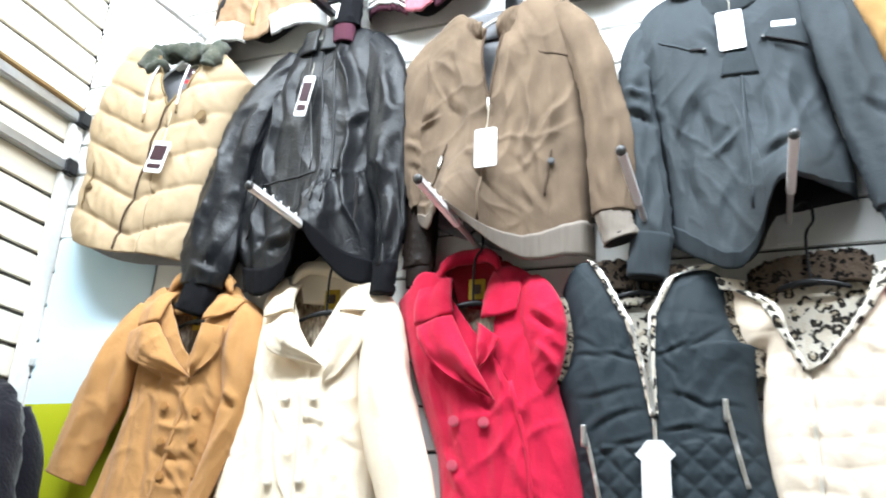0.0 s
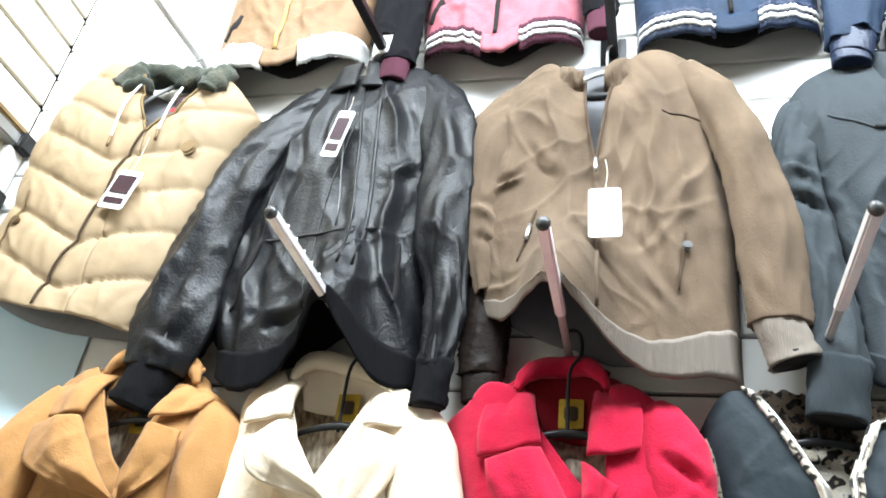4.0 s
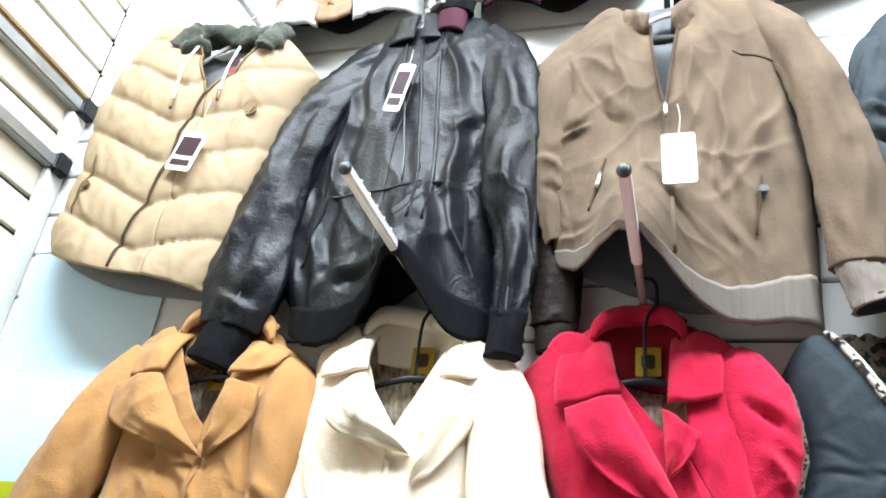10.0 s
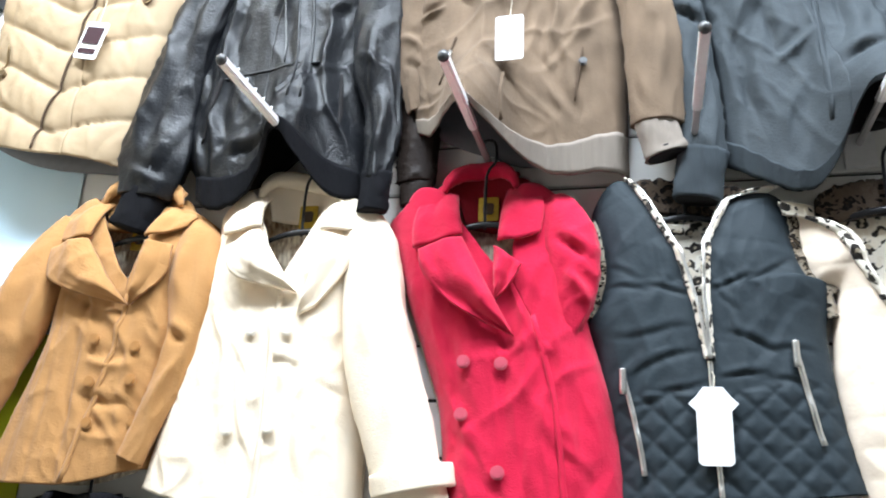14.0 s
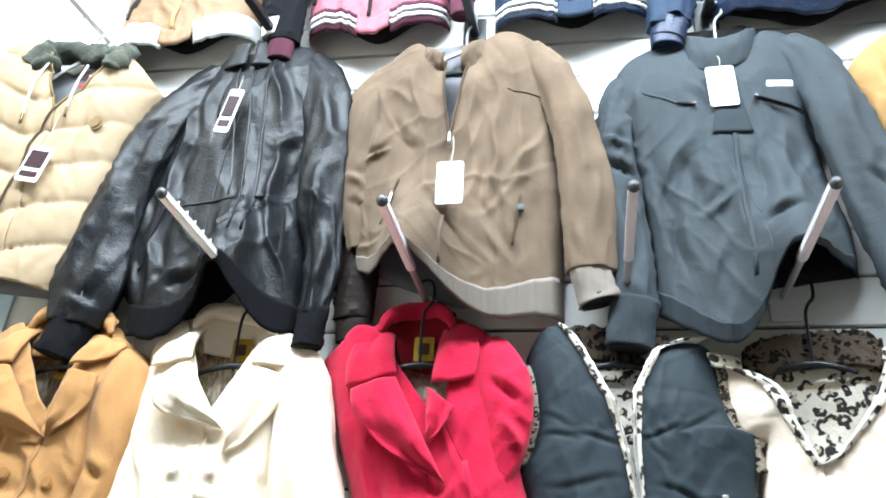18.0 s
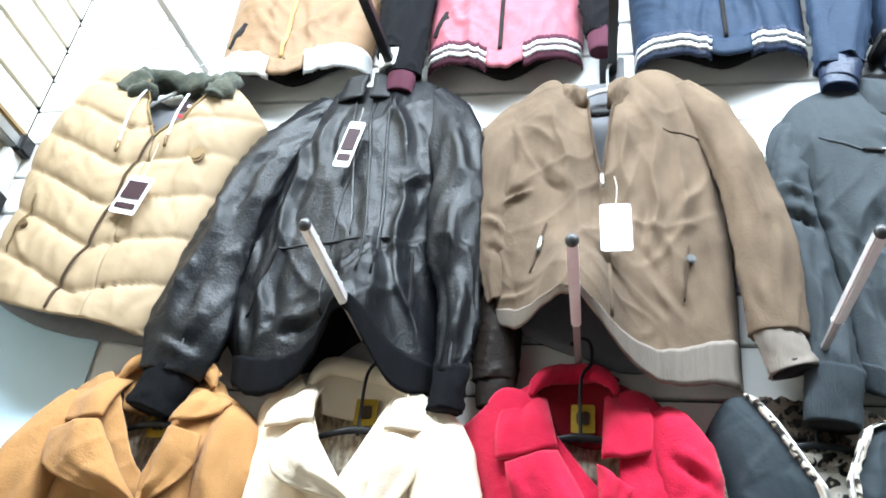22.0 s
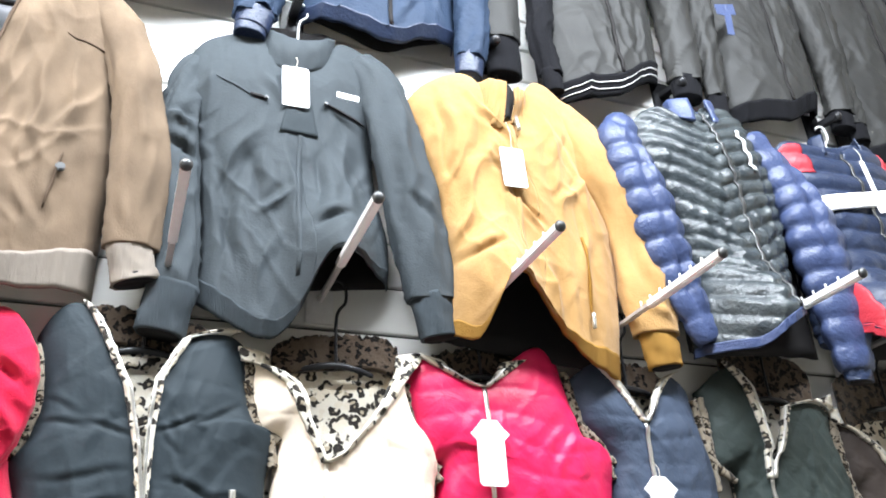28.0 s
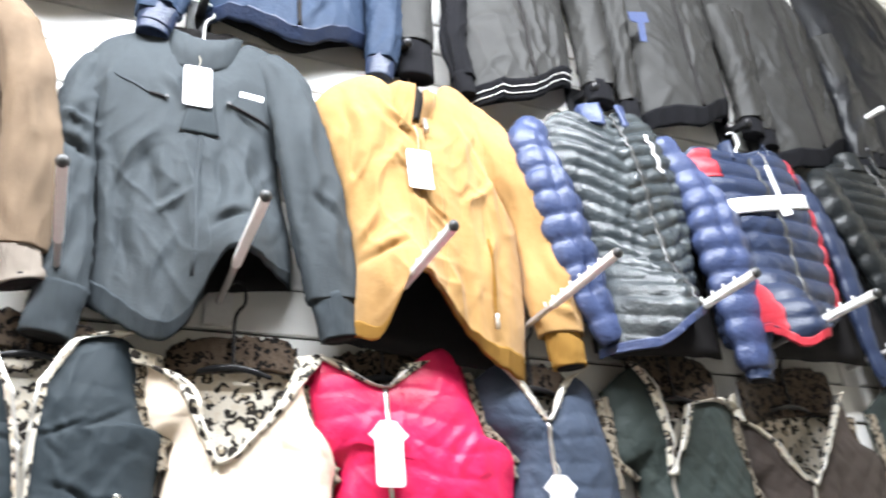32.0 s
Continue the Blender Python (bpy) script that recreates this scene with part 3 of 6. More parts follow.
def display_arm(x, z_base, z_tip, reach, metal, cap, label, count=7, w=0.0165, dx=0.0, stem=0.0):
    """A bar that stands out from the wall; stem: the length of the thinner foot it slides on."""
    arm = thing("display_arm", (x, WALL, z_base), label, "display arm", "display arms on the slatted wall")
    base, tip = Vector((0, -0.004, 0)), Vector((dx, -reach, z_tip - z_base))
    d = (tip - base).normalized()
    foot = base + d * stem

    def bar(name, a, b, wide, mat):
        turn = Matrix.Translation((a + b) / 2) @ d.to_track_quat("Y", "Z").to_matrix().to_4x4()
        bm = bmesh.new()
        bmesh.ops.create_cube(bm, size=1, matrix=turn @ Matrix.Diagonal((wide, (b - a).length, wide * 1.1, 1)))
        bmesh.ops.bevel(bm, geom=bm.edges[:], offset=0.003, segments=2, affect="EDGES")
        part(name, bm, mat, arm)

    bar("bar", foot, tip, w, metal)
    if stem:
        bar("stem", base, foot + d * 0.02, w * 0.72, M["stem"])
    bm = bmesh.new()
    bmesh.ops.create_uvsphere(bm, u_segments=18, v_segments=12, radius=w * 0.62, matrix=Matrix.Translation(tip) @ d.to_track_quat("Y", "Z").to_matrix().to_4x4() @ Matrix.Diagonal((1, 0.8, 1.08, 1)))
    part("end_cap", bm, cap, arm, "dark rounded end cap", smooth=True)
    part("back_plate", box(-0.028, 0.028, -0.008, 0.002, -0.05, 0.045, 0.002), metal, arm)
    pins_on(arm, base, tip, count, metal)
    return arm


for x, z in ((-0.4, 2.246), (-0.001, 2.213), (0.403, 2.222), (0.7, 2.214), (1.027, 2.211), (1.366, 2.205), (1.705, 2.206), (2.045, 2.2), (2.4, 2.2)):
    display_arm(x, z + 0.004, z, WALL - 1.94, M["steel"], M["gunmetal"], "steel display arm with studs and a dark end cap", 7, stem=0.17)
display_arm(2.74, 3.08, 3.06, 0.17, M["steel"], M["card"], "short steel display arm with a white cap", 0)
display_arm(-0.935, 3.02, 2.97, 0.43, M["steel"], M["black_plastic"], "steel display arm with studs above the sand vest", 8)
for x, reach in ((-0.43, 0.4), (0.07, 0.4), (0.62, 0.1), (1.11, 0.1), (1.66, 0.1), (2.2, 0.1), (2.7, 0.1)):
    display_arm(x, 2.955, 2.955 - 0.22 * reach, reach, M["black_plastic"], M["black_plastic"], "black display arm carrying an upper jacket", 0, 0.02)

# ---- hang rail on the side wall ----
rail = thing("hang_rail", (LEFT, 2.2, 2.56), "grey two-bar hang rail with dark end caps on the side wall", "hang rail")
for y, z in ((2.325, 2.772), (2.315, 2.598)):
    part("bar", box(0.002, 0.03, -3.2, y - 2.2, z - 2.56 - 0.017, z - 2.56 + 0.017, 0.004), M["rail"], rail)
    part("end_cap", box(0.0, 0.045, y - 2.21, y - 2.165, z - 2.56 - 0.026, z - 2.56 + 0.026, 0.006), M["black_plastic"], rail, "dark plastic end cap")
rod = tagged(part("bronze_rod", box(LEFT + 0.001, LEFT + 0.014, BACK + 0.4, WALL - 0.006, 2.807, 2.825, 0.004), M["bronze"], None), "bronze strip set in a groove of the side wall", "strip")

# ---- poster in the corner ----
poster = thing("poster", (-1.23, WALL, 1.9), "pale blue and yellow-green poster on the corner wall", "poster")
part("sky", box(-0.11, 0.26, -0.006, -0.002, -0.035, 0.47), M["blue_print"], poster, "pale blue upper part")
part("field", box(-0.11, 0.26, -0.006, -0.002, -0.9, -0.035), M["yellow_print"], poster, "yellow-green lower part")
bm = box(-0.02, 0.02, -0.012, 0, -0.012, 0.012, 0.003)
clip = tagged(part("corner_clip", bm, M["clear_plastic"], None), "small clear clip on the corner post", "clip")
clip.location = (-1.352, WALL - 0.003, 1.985)

# ---- garments ----
UPPER, LOWER, HIGH = "jackets of the middle row", "coats and vests of the lower row", "jackets of the top row"


class Body:
    """The shaped front and back of a hung garment. Corners and edges in x and z: shoulders, sides, hem."""

    def __init__(self, top, left, right, hem, y=2.345, depth=0.075, fold=0.012, seed=1.0, relief=None, centre=0.5, gap=0.0, open_to=0.0, gap_power=1.0, size=1.0, centre_top=None, slant_to=0.3, creases=0, crease=0.011, drape=0.0, folds=(), vee=None, deep_back=False, push=(), lines=()):
        self.push = push
        self.drape, self.vee, self.deep_back = drape, vee, deep_back
        self.centre_top, self.slant_to = centre if centre_top is None else centre_top, slant_to
        self.top, self.left, self.right, self.hem = top, [top[0]] + left + [hem[0]], [top[-1]] + right + [hem[-1]], hem
        self.steps = [even(e) for e in (self.left, self.right, self.top, self.hem)]
        self.y, self.depth, self.fold, self.seed, self.relief, self.size = y, depth, fold, seed, relief, size
        r = random.Random(int(seed * 10))
        self.creases = []
        for k in range(creases):
            s, v, turn = r.uniform(0.06, 0.94), r.uniform(0.15, 0.95), radians(r.choice((90, 90, 82, 98, 75, 105, 66, 114, 55, 125)) + r.uniform(-10, 10))
            p = self.flat(s, v)
            self.creases.append((p.x, p.z, math.cos(turn), math.sin(turn), r.uniform(0.05, 0.16), r.uniform(0.007, 0.016), r.choice((1, 1, -0.8)) * r.uniform(0.5, 1.0) * crease))
        for x, z, turn, long, wide, amp in folds:
            self.creases.append((x, z, math.cos(radians(turn)), math.sin(radians(turn)), long, wide, amp))
        self.creases += crease_lines(lines)
        self.centre, self.gap, self.open_to, self.gap_power = centre, gap, open_to, gap_power
        if vee:
            lo, hi = 0.0, 1.0
            for _ in range(20):
                mid = (lo + hi) / 2
                lo, hi = (mid, hi) if self.flat(0.5, mid).z > vee[0][-1][1] else (lo, mid)
            self.open_to = lo

    def sides(self, v):
        """Where the two front panels end, across the garment, at a height."""
        if not self.vee:
            c, g = self.middle(v), self.gap_at(v)
            return c - g, c + g
        a, b = self.flat(0, v), self.flat(1, v)
        z = self.flat(0.5, v).z
        out = []
        for pts in self.vee:
            x = pts[0][0] if z > pts[0][1] else pts[-1][0]
            for (x0, z0), (x1, z1) in zip(pts, pts[1:]):
                if z1 <= z <= z0:
                    x = x0 + (x1 - x0) * (z0 - z) / max(1e-6, z0 - z1)
            out.append(min(0.97, max(0.03, (x - a.x) / (b.x - a.x))))
        return out

    def flat(self, s, v):
        l, r, t, h = self.steps
        a, b, t, h = along(l, v), along(r, v), along(t, s), along(h, s)
        c = [Vector((p[0], 0, p[1])) for p in (self.top[0], self.top[-1], self.hem[0], self.hem[-1])]
        return a * (1 - s) + b * s + t * (1 - v) + h * v - (c[0] * (1 - s) * (1 - v) + c[1] * s * (1 - v) + c[2] * (1 - s) * v + c[3] * s * v)

    def at(self, s, v, lift=0.0):
        p = self.flat(s, v)
        u = abs(2 * s - 1)
        swell = max(0.0, 1 - u**2.6) ** 0.5
        d = self.depth * swell * (0.55 + 0.45 * min(1, v / 0.22) ** 0.7)
        p.y = self.y - d - lift
        p.y -= crumple(p.x, p.z, self.seed, self.size) * self.fold * (0.35 + 0.65 * min(1, v * 2.2)) * (0.3 + 0.7 * swell)
        if self.drape:
            bend = noise.noise((p.x * 3, p.z * 2, self.seed + 3)) * 0.6
            for k, f in ((11, 1.0), (21, 0.5)):
                r = abs(noise.noise((p.x * k + bend, p.z * 0.7 + self.seed, self.seed * 1.3 + k)))
                p.y -= self.drape * f * (min(1.0, r * 3.2) - 0.55) * (0.3 + 0.7 * swell) * min(1, 0.25 + v * 2)
        p.y -= creased(self.creases, p.x, p.z) * (0.35 + 0.65 * swell)
        for cx, cz, rx, rz, amp in self.push:
            p.y -= amp * math.exp(-(((p.x - cx) / rx) ** 2) - ((p.z - cz) / rz) ** 2)
        if self.relief:
            p.y -= self.relief(p.x, p.z, s, v) * (0.35 + 0.65 * swell)
        return p

    def over(self, x, z, lift=0.0):
        """The place on the front that lies at x and z."""
        s, v = 0.5, 0.3
        w, h = self.top[-1][0] - self.top[0][0], self.top[1][1] - self.hem[1][1]
        for _ in range(7):
            p = self.flat(s, v)
            s, v = min(0.98, max(0.02, s + (x - p.x) / w)), min(0.99, max(0.0, v + (p.z - z) / h))
        return Vector((x, self.at(s, v, lift).y, z))

    def welt(self, root, mat, x0, z0, x1, z1, width=0.005, name="pocket", label="", lift=0.005):
        """A straight strip from one place on the front to another."""
        a, b = Vector((x0, 0, z0)), Vector((x1, 0, z1))
        across = Vector((z0 - z1, 0, x1 - x0)).normalized()
        def fn(s, t):
            q = a + (b - a) * t + across * (s - 0.5) * width * (0.6 + 0.4 * math.sin(math.pi * t))
            return self.over(q.x, q.z, lift)
        return sheet(name, fn, 2, 12, 0.003, mat, root, label)

    def middle(self, v):
        return self.centre_top + (self.centre - self.centre_top) * min(1, v / self.slant_to)

    def gap_at(self, v):
        return self.gap * (1 - v / self.open_to) ** self.gap_power if v < self.open_to else 0.0

    def edge(self, side, v, lift=0.0):
        """The front edge on one side (-1, 1) of the opening."""
        return self.at(self.sides(v)[0 if side < 0 else 1], v, lift)

    def build(self, root, cloth, lining, nu=40, nv=60, thick=0.006, names=("front_panel", "front_panel", "back_panel"), label=""):
        def half(side):
            def fn(s, v):
                l, r = self.sides(v)
                a, b = (0.0, l) if side < 0 else (r, 1.0)
                return self.at(a + (b - a) * s, v)
            return fn

        k = max(12, int(nu * self.centre))
        sheet(names[0], half(-1), k, nv, thick, cloth, root, label)
        sheet(names[1], half(1), max(12, nu - k), nv, thick, cloth, root, label)

        def back(s, v):
            p = self.flat(s, v)
            p.y = self.y - 0.004 + crumple(p.x, p.z, self.seed + 7) * 0.003
            p.z -= 0.012 * (1 - v) - 0.004 * v
            if self.deep_back:
                level = self.hem[0][1] + (self.hem[-1][1] - self.hem[0][1]) * s - 0.03
                p.z -= max(0.0, self.flat(s, 1).z - level) * v**3
            return p

        sheet(names[2], back, 20, 20, 0.005, lining, root)
        if self.push:
            def inside(s, v):
                q = self.at(0.02 + 0.96 * s, 0.7 + 0.285 * v)
                q.y += thick + 0.006
                return q
            sheet("lining", inside, 50, 14, 0.003, lining, root)

    def band(self, root, mat, drop, v0=0.995, s0=0.0, s1=1.0, name="hem_band", label="", tuck=0.012, stripes=(), nu=48):
        """A ribbed band that follows the hem; its depth may vary from end to end."""
        def fn(s, v):
            q = s0 + (s1 - s0) * s
            p = self.at(q, v0)
            p.y += tuck * v - 0.004 + 0.0022 * math.sin(q * 220)
            p.z -= (max(0.002, spline([(d, 0, 0) for d in drop], s)[0]) if isinstance(drop, tuple) else drop) * v
            return p

        band = sheet(name, fn, nu, 8, 0.008, mat, root, label)
        for a, b in stripes:
            def line(s, v, a=a, b=b):
                p = fn(s, a + (b - a) * v)
                p.y -= 0.003
                return p
            sheet("stripe", line, nu, 2, 0.003, M["stripe"], band, "white knitted stripe")
        return band

    def zip(self, root, mat, v0, v1, width=0.008, name="zip", label="", side=0, lift=0.004):
        n = 40
        def fn(s, v):
            q = v0 + (v1 - v0) * v
            p = self.edge(side, q, lift) if side else self.at(self.sides(q)[0] if self.vee else self.centre, q, lift)
            p.x += (s - 0.5) * width
            return p
        return sheet(name, fn, 2, n, 0.004, mat, root, label)

    def seam(self, root, mat, s0, v0, s1, v1, width=0.004, name="seam", label="", lift=0.001, n=16, bow=0.0):
        def fn(a, t):
            p = self.at(s0 + (s1 - s0) * t + bow * math.sin(math.pi * t), v0 + (v1 - v0) * t, lift)
            d = self.at(s0 + (s1 - s0) * min(1, t + 0.05), v0 + (v1 - v0) * min(1, t + 0.05)) - self.at(s0 + (s1 - s0) * max(0, t - 0.05), v0 + (v1 - v0) * max(0, t - 0.05))
            across = Vector((-d.z, 0, d.x)).normalized()
            return p + across * (a - 0.5) * width
        return sheet(name, fn, 2, n, 0.003, mat, root, label)


def baffles(pitch, amp, chevron=0.0, cx=0.0, phase=0.0, power=0.55, wobble=0.01, lean=0.0):
    def fn(x, z, s, v):
        h = z + chevron * abs(x - cx) + lean * (x - cx) + wobble * noise.noise((x * 7, z * 5, pitch * 40))
        return amp * abs(math.sin(math.pi * (h - phase) / pitch)) ** power
    return fn


def diamonds(pitch, amp):
    def fn(x, z, s, v):
        a, b = abs(math.sin(math.pi * (x + z) / pitch)), abs(math.sin(math.pi * (x - z) / pitch))
        return amp * min(a, b) ** 0.6
    return fn


def stand_collar(root, mat, cx, z, rx, ry, high, y, tilt=0.0, label="", open_=0.35, thick=0.008, name="collar", flare=0.94, seed=1.0):
    """A collar that stands round the neck, open at the front by open_ of a turn."""
    def fn(s, v):
        a = radians(-90) + math.pi * 2 * (open_ / 2 + (1 - open_) * s)
        k = 1.1 + (flare - 1.1) * (1 - v) ** 0.8
        front = max(0, -math.sin(a))
        x, d = rx * k * math.cos(a), ry * k * math.sin(a)
        top, low = z + high * (0.5 - 0.1 * front**2), z - 0.03 - 0.03 * front
        zz = top + (low - top) * v + x * math.tan(radians(tilt)) + 0.007 * noise.noise((s * 7, v * 2, seed + cx))
        return (cx + x + 0.005 * noise.noise((s * 9, v * 3, cx)), y + d - 0.01 * front * v, zz)
    return sheet(name, fn, 44, 10, thick, mat, root, label)


def neck_collar(root, b, mat, inner, rim, base, back, label, slit=0.5, gap=0.0, dark=None, seed=1.0, pleat=0.004, roll=0.012):
    """A soft collar whose rim dips at the front; its back stands behind the neck."""
    up, low, far = even(rim), even(base), even(back)
    def front(lo, hi):
        def fn(s, v):
            q = lo + (hi - lo) * s
            p, k = along(up, q), along(low, q)
            c = p + (k - p) * v
            u = abs(2 * q - 1)
            y = b.over(k.x, k.z, 0.004).y
            y += (2.322 - y) * u**3 * 0.85 - roll * math.sin(math.pi * min(1, 0.15 + v * 0.85)) * (1 - u**2)
            y -= pleat * (noise.noise((q * 13, v * 2, seed)) + 0.6 * noise.noise((q * 29, v * 3, seed + 5))) * min(1, 0.3 + v)
            return (c.x, y, c.z + 0.005 * noise.noise((q * 8, v * 2, seed + 9)) * (1 - v))
        return fn
    for lo, hi in ((0.0, slit - gap / 2), (slit + gap / 2, 1.0)) if gap else ((0.0, 1.0),):
        sheet("collar", front(lo, hi), 36, 14, 0.009, mat, root, label)
    if dark:
        deep = front(slit - gap * 0.7, slit + gap * 0.7)
        sheet("collar_facing", lambda s, v: Vector(deep(s, 0.05 + 0.75 * v)) + Vector((0, 0.0105, 0)), 10, 10, 0.002, dark, root, "dark inside of the collar")
    def rear(s, v):
        c = along(far, s)
        return (c.x + 0.004 * noise.noise((s * 6, v * 2, seed)), 2.334 - 0.022 * abs(2 * s - 1) ** 2.5 + 0.004 * noise.noise((s * 7, v, seed + 2)), c.z - 0.085 * v)
    sheet("collar_back", rear, 30, 8, 0.007, inner, root)


def fur_roll(root, mat, points, r, name="fur_collar", label="", seed=0.0, ruffle=0.0):
    ob = tube(name, points, (r, r * 1.1, r), mat, root, label, flat=0.8, rings=40, sides=14, fold=0.0, hollow=False)
    for v in ob.data.vertices:
        k = noise.noise(v.co * 60 + Vector((seed, 0, 0))) * 0.35 * r + noise.noise(v.co * 160) * 0.25 * r + ruffle * r * noise.noise(v.co * 28 + Vector((0, seed, 0)))
        v.co += v.normal * k
    return ob


def sleeve(root, path, radii, cloth, cuff_mat, seed, y=2.3, cuff=0.06, label="", baffle=0, fold=0.008, cuff_label="", flat=0.62, cuff_r=None):
    back, sink = (0.036, 0.026, 0.012), (0.02, 0.016, 0.004)
    if len(path) > 5:
        radii = (radii[0] * 0.7, radii[1] * 0.84) + tuple(radii[2:])
    pts = [(x, y + (p[0] if p else 0.0) + (back[i] if i < 3 and len(path) > 5 else 0), z - (sink[i] if i < 3 and len(path) > 5 else 0)) for i, (x, z, *p) in enumerate(path)]
    arm = tube("sleeve", pts, radii, cloth, root, label, flat=flat, rings=80, sides=36, fold=fold if baffle else fold * 1.1, seed=seed, baffle=baffle)
    if cuff:
        a, b = Vector(pts[-1]), Vector(pts[-2])
        d = (a - b).normalized()
        r = cuff_r or radii[-1] * 0.86
        tube("cuff", [a - d * 0.012, a + d * cuff * 0.5, a + d * cuff], (r * 1.03, r, r * 0.95), cuff_mat, arm, cuff_label, flat=flat, rings=8, sides=24, fold=0.002, seed=seed)
    return arm


def edged_sleeve(root, outer, inner, cloth, cuff_mat, seed, y=2.3, cuff=0.07, cuff_r=None, cuff_turn=0.0, label="", fold=0.01, flat=0.6, lines=(), tuck=0.03, baffle=0, cuff_label="", flare=0.96):
    """A sleeve between its outer and inner edge; its top is tucked behind the shoulder."""
    n = 9
    a, b = even(outer), even(inner)
    pts, radii = [], []
    for i in range(n):
        p, q = along(a, i / (n - 1)), along(b, i / (n - 1))
        c = (p + q) / 2
        radii.append((p - q).length / 2)
        pts.append(Vector((c.x, y + tuck * max(0.0, 1 - i / (n - 1) / 0.4) ** 1.3, c.z)))
    arm = tube("sleeve", pts, radii, cloth, root, label, flat=flat, rings=80, sides=40, fold=fold, seed=seed, baffle=baffle, creases=crease_lines(lines))
    if cuff:
        end = pts[-1]
        d = (pts[-1] - pts[-2]).normalized()
        d = Matrix.Rotation(radians(cuff_turn), 3, "Y") @ d
        r = cuff_r or radii[-1] * 0.8
        tube("cuff", [end - d * 0.015, end + d * cuff * 0.5, end + d * cuff], (r * 1.06, r, r * flare), cuff_mat, arm, cuff_label, flat=max(flat, 0.62), rings=10, sides=40, fold=0.006, seed=seed)
        # dark plug that paints the shade within the open cuff
        tube("cuff_shade", [end + d * (cuff - 0.014), end + d * (cuff + 0.0015)], (r * flare * 0.82, r * flare * 0.84), M["lining_and_shade"], arm, "dark plug painted as the shade inside the sleeve", flat=max(flat, 0.62), rings=2, sides=24, fold=0, hollow=False)
    return arm


def tag(root, x, z, w, h, y, tilt=0.0, notch=0.0, lean=0.02, printed=False, name="hang_tag", label="blank white card tag", string=0.05):
    t = plate(name, rounded(x, z, w, h, 0.006, tilt, notch), y, 0.002, M["card"], root, label, lean)
    if string:
        top = Vector((x - math.sin(radians(tilt)) * h / 2, y - 0.001, z + math.cos(radians(tilt)) * h / 2))
        cord("string", [top + Vector((0, -lean * 0.0, -0.012)), top + Vector((0.004, 0.004, string * 0.5)), top + Vector((0.0, 0.012, string))], 0.0008, M["cord"], t)
    if printed:
        for dz, hh, mat in ((0.012, 0.46, "print_dark"), (-0.012 - 0.17 * h, 0.04, "print_red"), (-0.3 * h, 0.14, "print_dark")):
            c, s = math.cos(radians(tilt)), math.sin(radians(tilt))
            yy = y - lean * (h / 2 - dz) - 0.0015
            plate("print", [(x + px * c - (dz + pz) * s, z + px * s + (dz + pz) * c) for px, pz in ((-w * 0.38, -h * hh / 2), (w * 0.38, -h * hh / 2), (w * 0.38, h * hh / 2), (-w * 0.38, h * hh / 2))], yy, 0.0006, M[mat], t, lean=lean)
    return t


def clear_of(b, x, z, w, h):
    """How far forward a tag hangs so that no fold passes through it."""
    return min(b.over(x + i * w / 2, z + j * h / 2).y for i in (-1, 0, 1) for j in (-1, -0.5, 0, 0.5, 1)) - 0.006


def hanger(x, z_hook, z_neck, width, y, mat, label, group="clothes hangers", drop=0.075):
    """A hanger with a bent hook and sloping shoulders."""
    ob = thing("clothes_hanger", (x, y, z_neck), label, "hanger", group)
    h = z_hook - z_neck
    pts = [(0, 0, -0.01), (0, 0, h * 0.55), (0.018, 0, h * 0.75), (0.016, 0, h * 0.95), (0, 0, h), (-0.018, 0, h * 0.93)]
    cord("hook", pts, 0.0032, mat, ob, rings=30, sides=8)
    tube("shoulder_bar", [(-width / 2, 0.01, -drop), (-width / 4, 0, -0.4 * drop), (0, 0, 0), (width / 4, 0, -0.4 * drop), (width / 2, 0.01, -drop)], (0.005, 0.007, 0.005), mat, ob, flat=0.6, rings=24, sides=10, fold=0, hollow=False)
    return ob


def garment(name, label, category, x, z, group):
    """The root of a garment; its parts are laid out in the shop's own axes."""
    return thing(name, (0, 0, 0), label, category, group)


def scale_about_eye(root, k):
    """Scales a garment about the camera's place: off the wall, yet unchanged in view."""
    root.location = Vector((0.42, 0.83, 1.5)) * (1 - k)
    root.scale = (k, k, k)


def fallen_back(root, x0, x1, zl, zr, top, seed):
    """The inside of the back, hanging straight below a lifted front."""
    def fn(s, v):
        x = x0 + (x1 - x0) * s
        low = zl + (zr - zl) * s + 0.008 * noise.noise((s * 5, 0, seed))
        return (x, 2.338 - 0.012 * math.sin(math.pi * s) + 0.006 * noise.noise((x * 14, v * 2, seed)), top + (low - top) * v)
    sheet("back_lining", fn, 24, 10, 0.004, M["lining_and_shade"], root, "dark lining of the hanging back")


def buttons(root, body, spots, r, mat, label=""):
    for s, v in spots:
        p = body.over(s, v, 0.006) if v > 1 else body.at(s, v, 0.006)
        disc("button", p, r, 0.006, mat, root, label)


